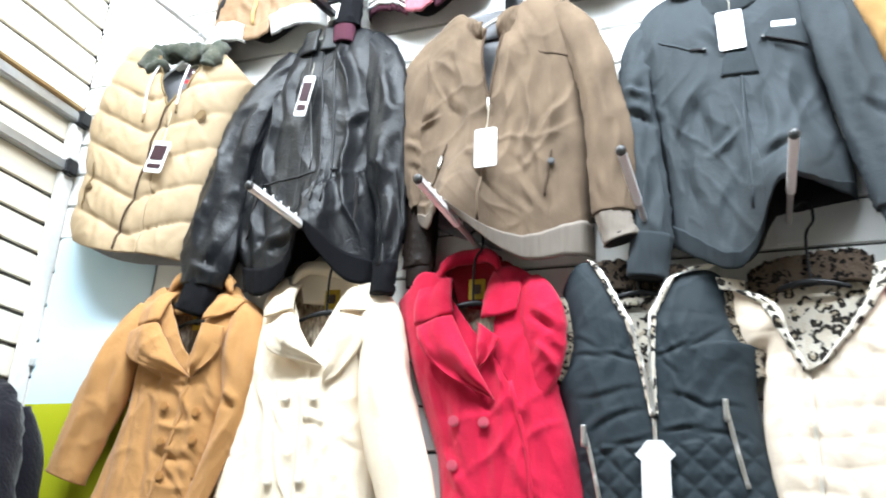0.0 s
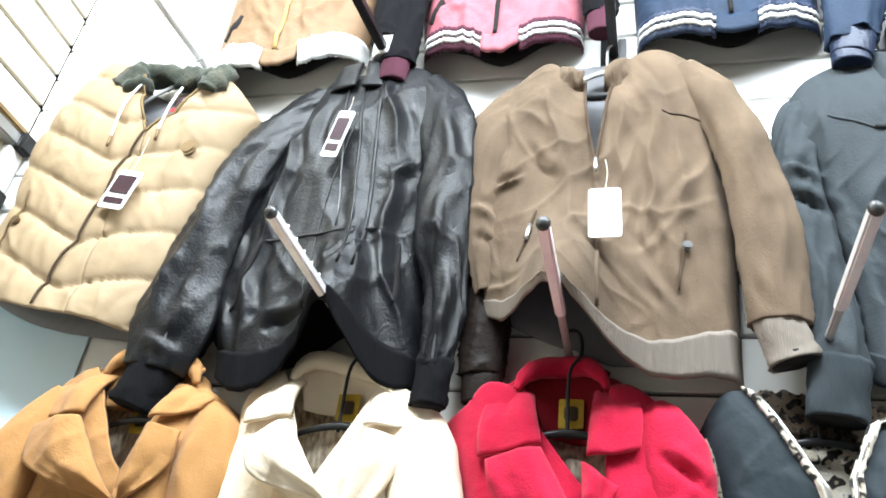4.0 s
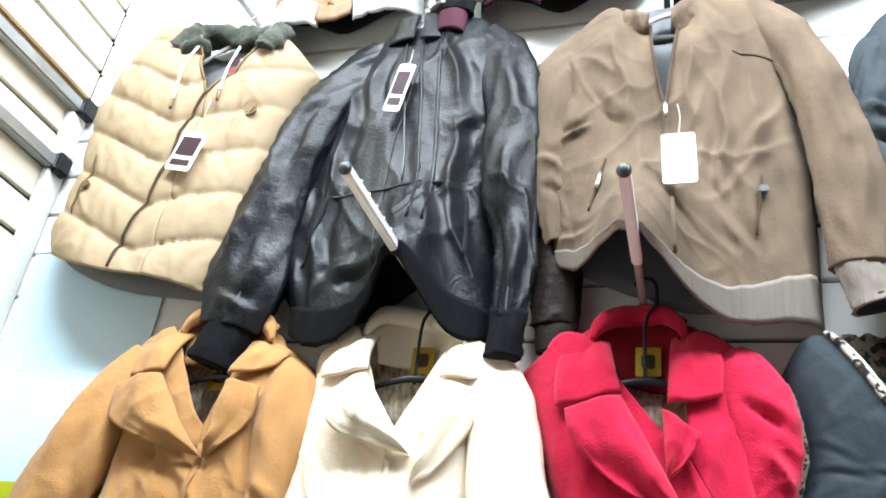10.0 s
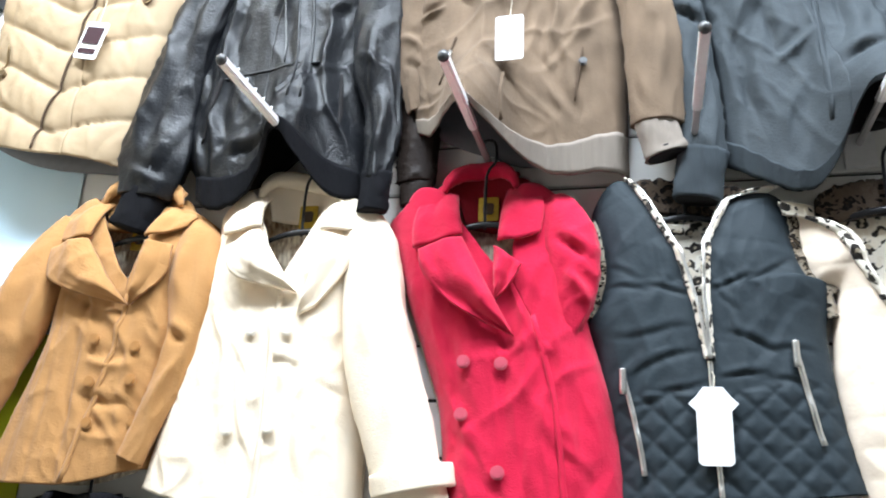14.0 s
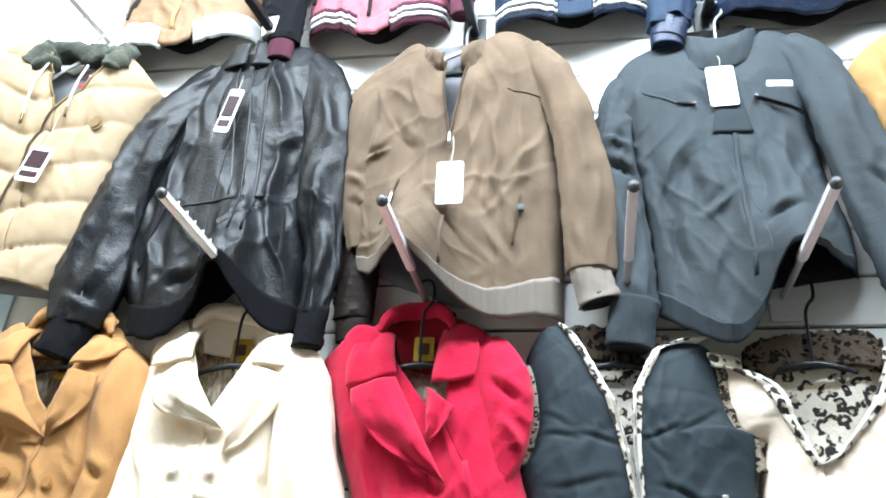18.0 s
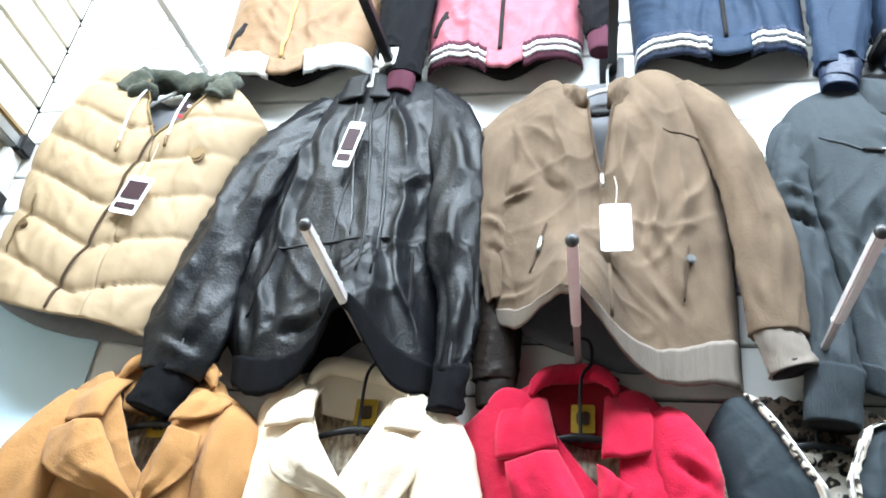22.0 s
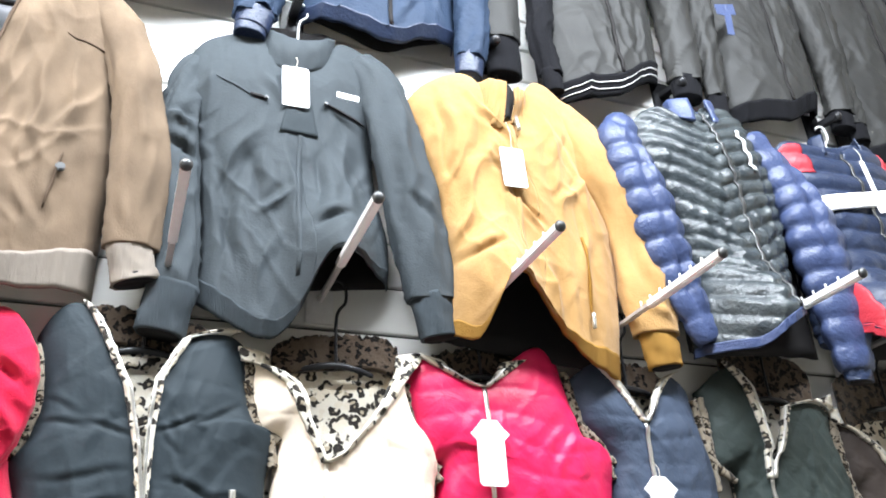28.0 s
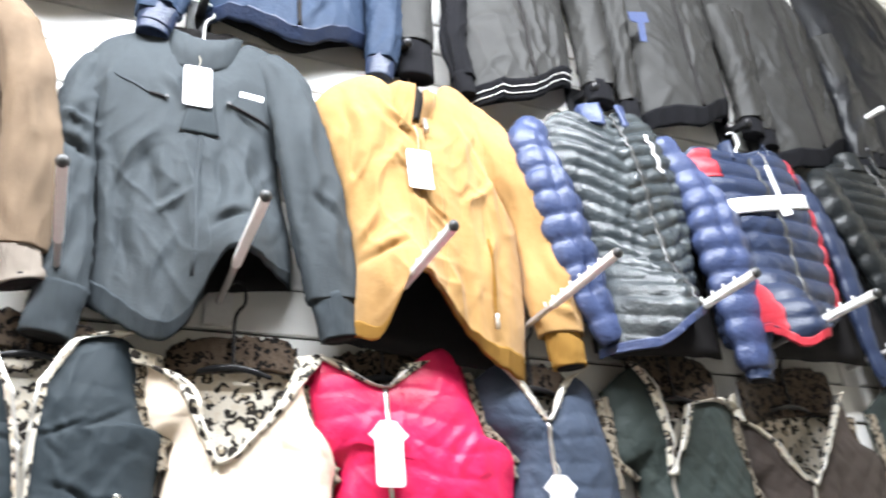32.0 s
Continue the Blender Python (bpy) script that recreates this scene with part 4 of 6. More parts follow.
def coat_collar(root, body, cloth, inner, leaves, fronts):
    """A turned-down collar and two lapels. Leaves: roll top, outer top, tip, roll foot. Lapels: roll top, tip, two on the outer edge, foot."""
    for n, (a, b, c, d) in enumerate(leaves):
        ra, rb, rc, rd = (Vector((x, 0, z)) for x, z in (a, b, c, d))
        side = -1 if n == 0 else 1

        def leaf(u, v, ra=ra, rb=rb, rc=rc, rd=rd, side=side):
            roll, out = ra.lerp(rd, v), rb.lerp(rc, v) + Vector((side * 0.012, 0, 0.006)) * math.sin(math.pi * v)
            q = roll.lerp(out, u)
            q.z += 0.012 * math.sin(math.pi * u) * (1 - v) - 0.005 * math.sin(math.pi * u) * v
            lift = 0.016 + 0.016 * math.sin(math.pi * min(1, u * 1.6 + 0.15)) * (1 - 0.3 * v) + 0.004 * noise.noise((u * 4, v * 4, q.x))
            p = body.over(q.x, q.z, lift * (0.3 + 0.7 * min(1, 1.6 * v)))
            p.y += 0.042 * (1 - v) ** 2 * (1 - 0.4 * u)
            return p
        sheet("collar", leaf, 16, 18, 0.007, cloth, root)
    for n, pts in enumerate(fronts):
        top, foot = Vector((pts[0][0], 0, pts[0][1])), Vector((pts[-1][0], 0, pts[-1][1]))
        edge = [(x, 0, z) for x, z in pts[1:]]

        def lapel(u, v, top=top, foot=foot, edge=edge, n=n):
            roll = top.lerp(foot, v)
            q = roll.lerp(spline(edge, v), u)
            k = min(1, 5 * (1 - v))
            lift = 0.009 + (0.01 if n == 0 else 0.003) * min(1, 3 * (1 - v)) + 0.016 * math.sin(math.pi * min(1, u * 1.3 + 0.1)) * k * (1 - 0.4 * u) + (0.022 if n == 0 else 0.01) * u * math.sin(math.pi * min(1, 0.25 + v * 0.8)) + 0.003 * noise.noise((u * 5, v * 5, q.x + 2))
            return body.over(q.x, q.z, lift)
        sheet("lapel", lapel, 16, 28, 0.006, cloth, root)
    l, r = Vector((leaves[0][0][0], 0, leaves[0][0][1])), Vector((leaves[1][0][0], 0, leaves[1][0][1]))
    foot_l, foot_r = Vector((leaves[0][3][0], 0, leaves[0][3][1])), Vector((leaves[1][3][0], 0, leaves[1][3][1]))

    def stand(s, v):
        arch = math.sin(math.pi * s)
        p = l.lerp(r, s) + Vector((0, 0, 0.036 * arch**0.7))
        q = foot_l.lerp(foot_r, s) + Vector((0, 0, 0.02))
        p.x += (s - 0.5) * 0.05 * (1 - v)
        p = p.lerp(q, v * 0.9)
        return Vector((p.x, 2.305 + 0.026 * arch**0.6 - 0.004 * v, p.z))
    sheet("collar_stand", stand, 40, 10, 0.006, inner, root, "inside of the turned collar")
    mid = (l + r) / 2
    path = [(l.x - 0.02, 2.3, l.z - 0.03), (l.x - 0.008, 2.302, l.z - 0.006), (l.x + 0.014, 2.314, l.z + 0.014), (mid.x, 2.328, mid.z + 0.022), (r.x - 0.014, 2.314, r.z + 0.014), (r.x + 0.008, 2.302, r.z - 0.006), (r.x + 0.02, 2.3, r.z - 0.03)]
    tube("collar_roll", path, (0.006, 0.016, 0.019, 0.016, 0.006), cloth, root, "rolled top of the turned collar", flat=0.8, rings=48, sides=16, fold=0.003, seed=l.x, hollow=False)


# ---- middle row ----
def sand_vest():
    g = garment("padded_vest", "sand padded vest with chevron quilting and camouflage collar", "vest", -0.95, 2.9, UPPER)
    b = Body([(-1.215, 2.965), (-1.17, 2.982), (-1.11, 2.975), (-0.98, 2.895), (-0.86, 2.865), (-0.81, 2.895), (-0.718, 2.8)], [(-1.25, 2.85), (-1.28, 2.715), (-1.262, 2.574), (-1.26, 2.49), (-1.272, 2.42)], [(-0.745, 2.724), (-0.76, 2.62), (-0.765, 2.5), (-0.775, 2.38)],
             [(-1.25, 2.35), (-1.215, 2.322), (-1.12, 2.28), (-1.02, 2.255), (-0.92, 2.243), (-0.8, 2.226)], depth=0.09, fold=0.006, seed=2.0, creases=60, crease=0.005, relief=baffles(0.108, 0.024, -0.42, -0.985, 0.03, 0.24, 0.012, 0.14), centre=0.53, vee=([(-1.05, 2.92), (-1.0, 2.83), (-0.94, 2.713)], [(-0.84, 2.88), (-0.89, 2.8), (-0.94, 2.713)]))
    b.build(g, M["sand"], M["grey_lining"], nu=70, nv=110)
    b.seam(g, M["brown_welt"], b.sides(b.open_to)[0], b.open_to, 0.53, 0.99, 0.005, "zip", lift=0.006, n=40)
    for side in (-1, 1):
        b.zip(g, M["sand_welt"], 0.01, b.open_to, 0.006, "zip_edge", side=side)
    fur_roll(g, M["camo"], [(-1.012, 2.262, 2.85), (-1.055, 2.272, 2.91), (-1.03, 2.3, 2.94), (-0.95, 2.318, 2.935), (-0.86, 2.305, 2.918), (-0.818, 2.278, 2.888), (-0.83, 2.262, 2.83)], 0.03, "collar", "dark camouflage fleece collar", 3, 0.7)
    for x, z0, z1 in ((-1.003, 2.865, 2.68), (-0.894, 2.845, 2.695)):
        c = cord("drawstring", [b.over(x, z0, 0.006), b.over(x + 0.002, (z0 + z1) / 2, 0.012), b.over(x + 0.003, z1, 0.008)], 0.0032, M["card"], g, "pale drawstring with a dark tip")
        cord("tip", [b.over(x + 0.003, z1, 0.008), b.over(x + 0.003, z1 - 0.028, 0.008)], 0.0036, M["brass"], c, rings=3)
    bad = b.over(-0.824, 2.662, 0.006)
    disc("badge", bad, 0.021, 0.006, M["brass"], g, "round brass badge")
    for s, v in ((-1.16, 2.47), (-0.795, 2.362)):
        disc("snap", b.over(s, v, 0.005), 0.011, 0.006, M["brass"], g, "dark metal snap")
    b.welt(g, M["sand_welt"], -1.187, 2.41, -1.165, 2.552, 0.005, "pocket", "slanted welt pocket")
    b.welt(g, M["sand_welt"], -0.772, 2.283, -0.765, 2.421, 0.005, "pocket", "slanted welt pocket")
    lab = plate("neck_label", rounded(-0.912, 2.855, 0.06, 0.028, 0.003, -14), 2.312, 0.002, M["print_dark"], g, "black woven neck label")
    plate("mark", rounded(-0.91, 2.857, 0.032, 0.008, 0.002, -14), 2.31, 0.001, M["card"], lab)
    plate("neck_stripe", rounded(-0.925, 2.828, 0.055, 0.012, 0.003, -14), 2.313, 0.002, M["print_red"], g)
    tag(g, -0.917, 2.526, 0.062, 0.098, 2.22, -12, printed=True, label="white card tag with a dark printed picture", string=0.1)
    hanger(-0.94, 3.035, 2.92, 0.26, 2.315, M["clear_plastic"], "clear plastic hanger inside the sand vest")


def leather_jacket():
    g = garment("leather_jacket", "black leather bomber jacket with ribbed cuffs and hem", "jacket", -0.42, 2.85, UPPER)
    b = Body([(-0.585, 2.83), (-0.552, 2.878), (-0.5, 2.885), (-0.44, 2.885), (-0.39, 2.9), (-0.335, 2.895), (-0.285, 2.845)], [(-0.61, 2.72), (-0.645, 2.59), (-0.675, 2.45), (-0.695, 2.33), (-0.69, 2.26)], [(-0.272, 2.74), (-0.275, 2.6), (-0.28, 2.5), (-0.265, 2.36), (-0.255, 2.26)],
             [(-0.655, 2.205), (-0.56, 2.178), (-0.485, 2.195), (-0.425, 2.245), (-0.395, 2.256), (-0.365, 2.236), (-0.32, 2.2), (-0.25, 2.188)], depth=0.085, fold=0.008, seed=4.2, centre=0.49, gap=0.04, open_to=0.05, size=1.3, creases=12, crease=0.01, drape=0.003, push=((-0.398, 2.24, 0.06, 0.14, 0.1),),
             lines=((-0.601, 2.768, -0.587, 2.579, 0.016, 0.02), (-0.59, 2.594, -0.599, 2.396, 0.016, 0.02), (-0.605, 2.409, -0.595, 2.221, 0.016, 0.018), (-0.648, 2.479, -0.659, 2.37, 0.012, 0.016), (-0.652, 2.293, -0.617, 2.197, 0.012, 0.014), (-0.404, 2.843, -0.342, 2.616, 0.016, 0.02),
                    (-0.353, 2.587, -0.339, 2.369, 0.018, 0.028), (-0.34, 2.382, -0.287, 2.214, 0.018, 0.026), (-0.316, 2.615, -0.35, 2.558, 0.012, 0.016), (-0.541, 2.799, -0.548, 2.623, 0.018, 0.014), (-0.534, 2.222, -0.439, 2.27, 0.014, -0.016), (-0.394, 2.475, -0.353, 2.213, 0.014, 0.014)))
    b.build(g, M["leather"], M["lining_and_shade"], nu=110, nv=130)
    b.band(g, M["rib_black"], (0.045, 0.068, 0.06, 0.03, 0.012, 0.05, 0.07, 0.05), label="black ribbed hem")
    b.welt(g, M["gunmetal"], -0.496, 2.855, -0.44, 2.44, 0.004, "zip", lift=0.004)
    for x0, x1 in ((-0.458, -0.395), (-0.415, -0.37)):
        b.welt(g, M["leather"], x0, 2.86, x1, 2.32, 0.007, "placket", "stitched leather placket", lift=0.003)
    b.welt(g, M["leather"], -0.6, 2.42, -0.36, 2.434, 0.006, "seam", lift=0.002)
    stand_collar(g, M["leather"], -0.468, 2.878, 0.074, 0.036, 0.075, 2.31, 2, open_=0.03, label="black leather stand collar")
    edged_sleeve(g, [(-0.56, 2.89), (-0.61, 2.848), (-0.673, 2.783), (-0.725, 2.7), (-0.745, 2.629), (-0.775, 2.516), (-0.8, 2.417), (-0.815, 2.323), (-0.822, 2.246), (-0.818, 2.173)], [(-0.555, 2.8), (-0.585, 2.74), (-0.61, 2.66), (-0.635, 2.572), (-0.65, 2.5), (-0.662, 2.43), (-0.672, 2.35), (-0.672, 2.28), (-0.665, 2.2), (-0.695, 2.135)],
                 M["leather"], M["rib_black"], 1.0, 2.295, 0.075, 0.052, 8, fold=0.014, flat=0.55, lines=((-0.72, 2.6, -0.74, 2.42, 0.016, 0.02), (-0.755, 2.42, -0.77, 2.25, 0.018, 0.022), (-0.69, 2.3, -0.74, 2.2, 0.012, 0.016), (-0.66, 2.68, -0.7, 2.52, 0.014, -0.014), (-0.78, 2.22, -0.7, 2.17, 0.012, 0.014)))
    edged_sleeve(g, [(-0.335, 2.9), (-0.294, 2.868), (-0.239, 2.795), (-0.207, 2.681), (-0.196, 2.562), (-0.193, 2.47), (-0.19, 2.387), (-0.186, 2.242), (-0.195, 2.164)], [(-0.335, 2.81), (-0.32, 2.75), (-0.31, 2.669), (-0.288, 2.578), (-0.292, 2.5), (-0.29, 2.42), (-0.27, 2.362), (-0.25, 2.277), (-0.25, 2.168)],
                 M["leather"], M["rib_black"], 6.0, 2.29, 0.07, 0.032, 0, fold=0.012, flat=0.6, lines=((-0.25, 2.75, -0.24, 2.58, 0.014, 0.018), (-0.235, 2.52, -0.25, 2.36, 0.016, 0.022), (-0.22, 2.36, -0.21, 2.2, 0.012, 0.018), (-0.27, 2.46, -0.23, 2.42, 0.01, 0.012)))
    for x0, z0, x1, z1 in ((-0.625, 2.27, -0.59, 2.42), (-0.305, 2.28, -0.32, 2.42)):
        b.welt(g, M["lining_and_shade"], x0, z0, x1, z1, 0.006, "pocket_zip", "dark pocket zip", lift=0.003)
    tag(g, -0.471, 2.656, 0.036, 0.125, 2.232, -9, printed=True, label="white card tag with a dark printed picture", lean=0.03)
    hanger(-0.44, 2.975, 2.86, 0.28, 2.31, M["black_plastic"], "black plastic hanger inside the leather jacket")


def brown_jacket():
    g = garment("brown_jacket", "brown brushed cotton bomber jacket with taupe ribbed hem", "jacket", 0.06, 2.85, UPPER)
    b = Body([(-0.175, 2.785), (-0.12, 2.84), (-0.06, 2.882), (-0.02, 2.845), (0.03, 2.815), (0.08, 2.84), (0.115, 2.885), (0.16, 2.9), (0.225, 2.868), (0.262, 2.82)], [(-0.192, 2.7), (-0.196, 2.62), (-0.188, 2.5), (-0.176, 2.393)], [(0.268, 2.72), (0.278, 2.58), (0.285, 2.46), (0.283, 2.34)],
             [(-0.163, 2.31), (-0.089, 2.262), (-0.016, 2.23), (0.001, 2.23), (0.027, 2.212), (0.071, 2.198), (0.109, 2.197), (0.166, 2.202), (0.28, 2.25)], depth=0.09, fold=0.01, seed=8.6, centre=0.51, gap=0.06, open_to=0.4, gap_power=0.8, size=1.2, creases=14, crease=0.01, drape=0.005, deep_back=True, push=((0.0, 2.23, 0.08, 0.16, 0.17),),
             lines=((-0.06, 2.807, -0.022, 2.563, 0.022, 0.014), (-0.022, 2.592, 0.021, 2.368, 0.02, 0.0112), (0.028, 2.77, 0.044, 2.562, 0.016, 0.0112), (0.086, 2.767, 0.091, 2.442, 0.02, 0.014), (0.143, 2.779, 0.145, 2.441, 0.02, 0.014), (0.198, 2.67, 0.189, 2.391, 0.018, 0.0112), (0.255, 2.712, 0.273, 2.49, 0.014, -0.014), (-0.149, 2.723, -0.128, 2.631, 0.01, -0.014),
                    (-0.148, 2.536, -0.093, 2.554, 0.009, 0.0182), (-0.087, 2.622, -0.032, 2.543, 0.012, -0.014), (0.093, 2.416, 0.177, 2.303, 0.014, -0.0063), (0.071, 2.326, 0.154, 2.237, 0.012, 0.007), (0.106, 2.356, 0.184, 2.264, 0.01, 0.0056), (-0.163, 2.332, -0.078, 2.291, 0.01, 0.0112), (0.191, 2.379, 0.19, 2.221, 0.018, -0.0084), (-0.117, 2.722, -0.046, 2.665, 0.014, 0.0084)))
    b.build(g, M["brown"], M["grey_lining"], nu=120, nv=150)
    b.band(g, M["rib_taupe"], (0.02, 0.03, 0.012, 0.008, 0.02, 0.045, 0.06, 0.07, 0.085), label="taupe ribbed hem")
    for side in (-1, 1):
        b.zip(g, M["brown_welt"], 0.02, 0.4, 0.006, "zip_edge", side=side)
    b.seam(g, M["brown"], 0.51, 0.42, 0.51, 0.99, 0.012, "placket", "zip placket of the same cloth")
    cord("zip_pull", [b.at(0.51, 0.4, 0.006), b.at(0.51, 0.45, 0.012)], 0.004, M["silver"], g, "silver zip pull", rings=3)
    neck_collar(g, b, M["brown"], M["grey_lining"], [(-0.05, 2.872), (-0.018, 2.846), (0.012, 2.818), (0.05, 2.818), (0.082, 2.846), (0.122, 2.882)], [(-0.055, 2.815), (-0.025, 2.792), (0.01, 2.772), (0.05, 2.768), (0.085, 2.776), (0.125, 2.81)], [(-0.048, 2.876), (-0.01, 2.893), (0.035, 2.897), (0.08, 2.898), (0.12, 2.886)], "soft brown collar folded outwards", slit=0.5, gap=0.2, seed=9.0, pleat=0.009, roll=0.02)
    edged_sleeve(g, [(-0.08, 2.87), (-0.13, 2.835), (-0.172, 2.8), (-0.194, 2.72), (-0.202, 2.62), (-0.196, 2.5), (-0.182, 2.4), (-0.166, 2.33)], [(-0.07, 2.8), (-0.1, 2.75), (-0.12, 2.7), (-0.13, 2.63), (-0.14, 2.55), (-0.14, 2.46), (-0.13, 2.38), (-0.12, 2.31)],
                 M["brown"], M["rib_taupe"], 11.0, 2.3, 0.0, fold=0.01, flat=0.6, lines=((-0.19, 2.5, -0.14, 2.46, 0.012, 0.0126), (-0.18, 2.43, -0.13, 2.4, 0.01, -0.0098)))
    edged_sleeve(g, [(0.2, 2.885), (0.258, 2.83), (0.318, 2.706), (0.35, 2.59), (0.372, 2.523), (0.383, 2.446), (0.383, 2.362), (0.38, 2.255)], [(0.2, 2.8), (0.225, 2.75), (0.25, 2.68), (0.272, 2.577), (0.28, 2.5), (0.282, 2.42), (0.278, 2.34), (0.285, 2.243)],
                 M["brown"], M["rib_taupe"], 14.0, 2.285, 0.07, 0.038, -14, flare=1.15, fold=0.009, flat=0.62, lines=((0.31, 2.66, 0.33, 2.4, 0.02, 0.0098), (0.35, 2.48, 0.345, 2.3, 0.016, 0.0084), (0.3, 2.35, 0.31, 2.27, 0.01, -0.0084)))
    b.welt(g, M["brown_welt"], 0.165, 2.7, 0.238, 2.685, 0.004, "pocket", "chest welt pocket", lift=0.002)
    b.welt(g, M["brown_welt"], 0.182, 2.3, 0.198, 2.42, 0.005, "pocket", "slanted welt pocket")
    b.welt(g, M["brown_welt"], -0.085, 2.34, -0.06, 2.46, 0.005, "pocket", "slanted welt pocket")
    cord("zip_pull", [b.over(-0.067, 2.42, 0.008), b.over(-0.072, 2.385, 0.01)], 0.004, M["silver"], g, "silver pocket zip pull", rings=3)
    disc("snap", b.over(0.198, 2.386, 0.005), 0.009, 0.006, M["gunmetal"], g)
    tag(g, 0.066, 2.392, 0.054, 0.1, clear_of(b, 0.066, 2.392, 0.054, 0.1), 1, label="blank white card tag", string=0.07)
    hanger(0.06, 2.975, 2.855, 0.28, 2.31, M["clear_plastic"], "clear plastic hanger inside the brown jacket")


def slate_jacket():
    g = garment("softshell_jacket", "slate grey softshell jacket with chest pockets and white patch", "jacket", 0.6, 2.85, UPPER)
    b = Body([(0.385, 2.715), (0.432, 2.79), (0.53, 2.828), (0.575, 2.802), (0.63, 2.786), (0.688, 2.806), (0.728, 2.852), (0.795, 2.835), (0.83, 2.79)], [(0.385, 2.63), (0.415, 2.55), (0.438, 2.45), (0.45, 2.34)], [(0.812, 2.68), (0.808, 2.56), (0.818, 2.45), (0.838, 2.36)],
             [(0.452, 2.222), (0.512, 2.167), (0.565, 2.122), (0.605, 2.122), (0.638, 2.152), (0.659, 2.2), (0.68, 2.23), (0.705, 2.233), (0.748, 2.238), (0.84, 2.28)], depth=0.085, fold=0.007, seed=12.3, centre=0.55, gap=0.02, open_to=0.06, size=1.0, creases=16, crease=0.008, drape=0.004, deep_back=True, push=((0.705, 2.23, 0.075, 0.15, 0.13),),
             lines=((0.39, 2.565, 0.437, 2.548, 0.01, 0.02), (0.389, 2.522, 0.451, 2.479, 0.01, -0.022), (0.504, 2.384, 0.513, 2.24, 0.012, -0.018), (0.554, 2.355, 0.617, 2.395, 0.012, 0.016), (0.606, 2.502, 0.629, 2.303, 0.018, 0.016), (0.66, 2.292, 0.725, 2.351, 0.014, -0.022), (0.541, 2.552, 0.47, 2.407, 0.02, 0.016), (0.797, 2.657, 0.799, 2.456, 0.012, -0.018),
                    (0.445, 2.486, 0.473, 2.305, 0.016, 0.016), (0.582, 2.3, 0.561, 2.178, 0.016, 0.014), (0.729, 2.558, 0.726, 2.362, 0.02, 0.016), (0.53, 2.494, 0.56, 2.362, 0.014, -0.014), (0.678, 2.509, 0.662, 2.357, 0.014, -0.014)))
    b.build(g, M["slate"], M["lining_and_shade"], nu=110, nv=130)
    b.band(g, M["rib_slate"], (0.045, 0.045, 0.035, 0.03, 0.015, 0.004, 0.004, 0.01, 0.03), label="slate ribbed hem")
    b.welt(g, M["slate"], 0.632, 2.62, 0.628, 2.2, 0.01, "placket", "zip placket of the same cloth", lift=0.002)
    b.welt(g, M["slate"], 0.455, 2.67, 0.545, 2.622, 0.005, "yoke_seam", lift=0.002)
    b.welt(g, M["lining_and_shade"], 0.68, 2.636, 0.778, 2.618, 0.005, "pocket", "dark chest pocket zip")
    b.welt(g, M["lining_and_shade"], 0.525, 2.632, 0.558, 2.622, 0.006, "pocket", "dark chest pocket zip")
    def flap(s, v):
        return b.over(0.628 + (s - 0.5) * (0.05 + 0.03 * v), 2.63 - 0.085 * v, 0.004)
    sheet("zip_guard", flap, 10, 10, 0.003, M["slate_dark"], g, "darker flap over the zip")
    for x, z in ((0.558, 2.622), (0.683, 2.634)):
        disc("snap", b.over(x, z, 0.006), 0.0042, 0.006, M["gunmetal"], g, "small dark metal snap")
    plate("patch", rounded(0.727, 2.648, 0.05, 0.015, 0.002, -4), 2.236, 0.003, M["card"], g, "small white woven patch")
    neck_collar(g, b, M["slate"], M["lining_and_shade"], [(0.545, 2.86), (0.575, 2.824), (0.625, 2.806), (0.67, 2.822), (0.716, 2.87)], [(0.535, 2.775), (0.566, 2.738), (0.6, 2.722), (0.635, 2.724), (0.672, 2.742), (0.716, 2.79)], [(0.548, 2.862), (0.58, 2.886), (0.635, 2.892), (0.69, 2.892), (0.716, 2.872)], "slate stand collar", seed=3.0)
    edged_sleeve(g, [(0.46, 2.8), (0.4, 2.745), (0.37, 2.66), (0.356, 2.57), (0.365, 2.46), (0.378, 2.353), (0.38, 2.254), (0.372, 2.165)], [(0.47, 2.72), (0.43, 2.67), (0.42, 2.6), (0.43, 2.52), (0.44, 2.43), (0.448, 2.35), (0.455, 2.27), (0.455, 2.19)],
                 M["slate"], M["rib_slate"], 21.0, 2.3, 0.085, 0.046, 6, fold=0.012, flat=0.55, lines=((0.365, 2.56, 0.42, 2.53, 0.012, 0.02), (0.37, 2.5, 0.43, 2.46, 0.012, -0.018), (0.4, 2.4, 0.41, 2.24, 0.014, 0.014)))
    edged_sleeve(g, [(0.76, 2.85), (0.812, 2.82), (0.857, 2.744), (0.884, 2.642), (0.918, 2.523), (0.944, 2.395), (0.962, 2.288), (0.964, 2.211)], [(0.765, 2.77), (0.785, 2.72), (0.795, 2.65), (0.8, 2.56), (0.81, 2.46), (0.825, 2.37), (0.842, 2.28), (0.86, 2.2)],
                 M["slate"], M["rib_slate"], 24.0, 2.28, 0.08, 0.043, -4, fold=0.01, flat=0.58, lines=((0.85, 2.66, 0.87, 2.46, 0.02, 0.016), (0.86, 2.43, 0.93, 2.37, 0.012, -0.014), (0.9, 2.42, 0.92, 2.26, 0.018, 0.014), (0.83, 2.5, 0.85, 2.36, 0.014, -0.012)))
    tag(g, 0.617, 2.662, 0.058, 0.106, clear_of(b, 0.617, 2.662, 0.058, 0.106), 2, label="blank white card tag", string=0.04)
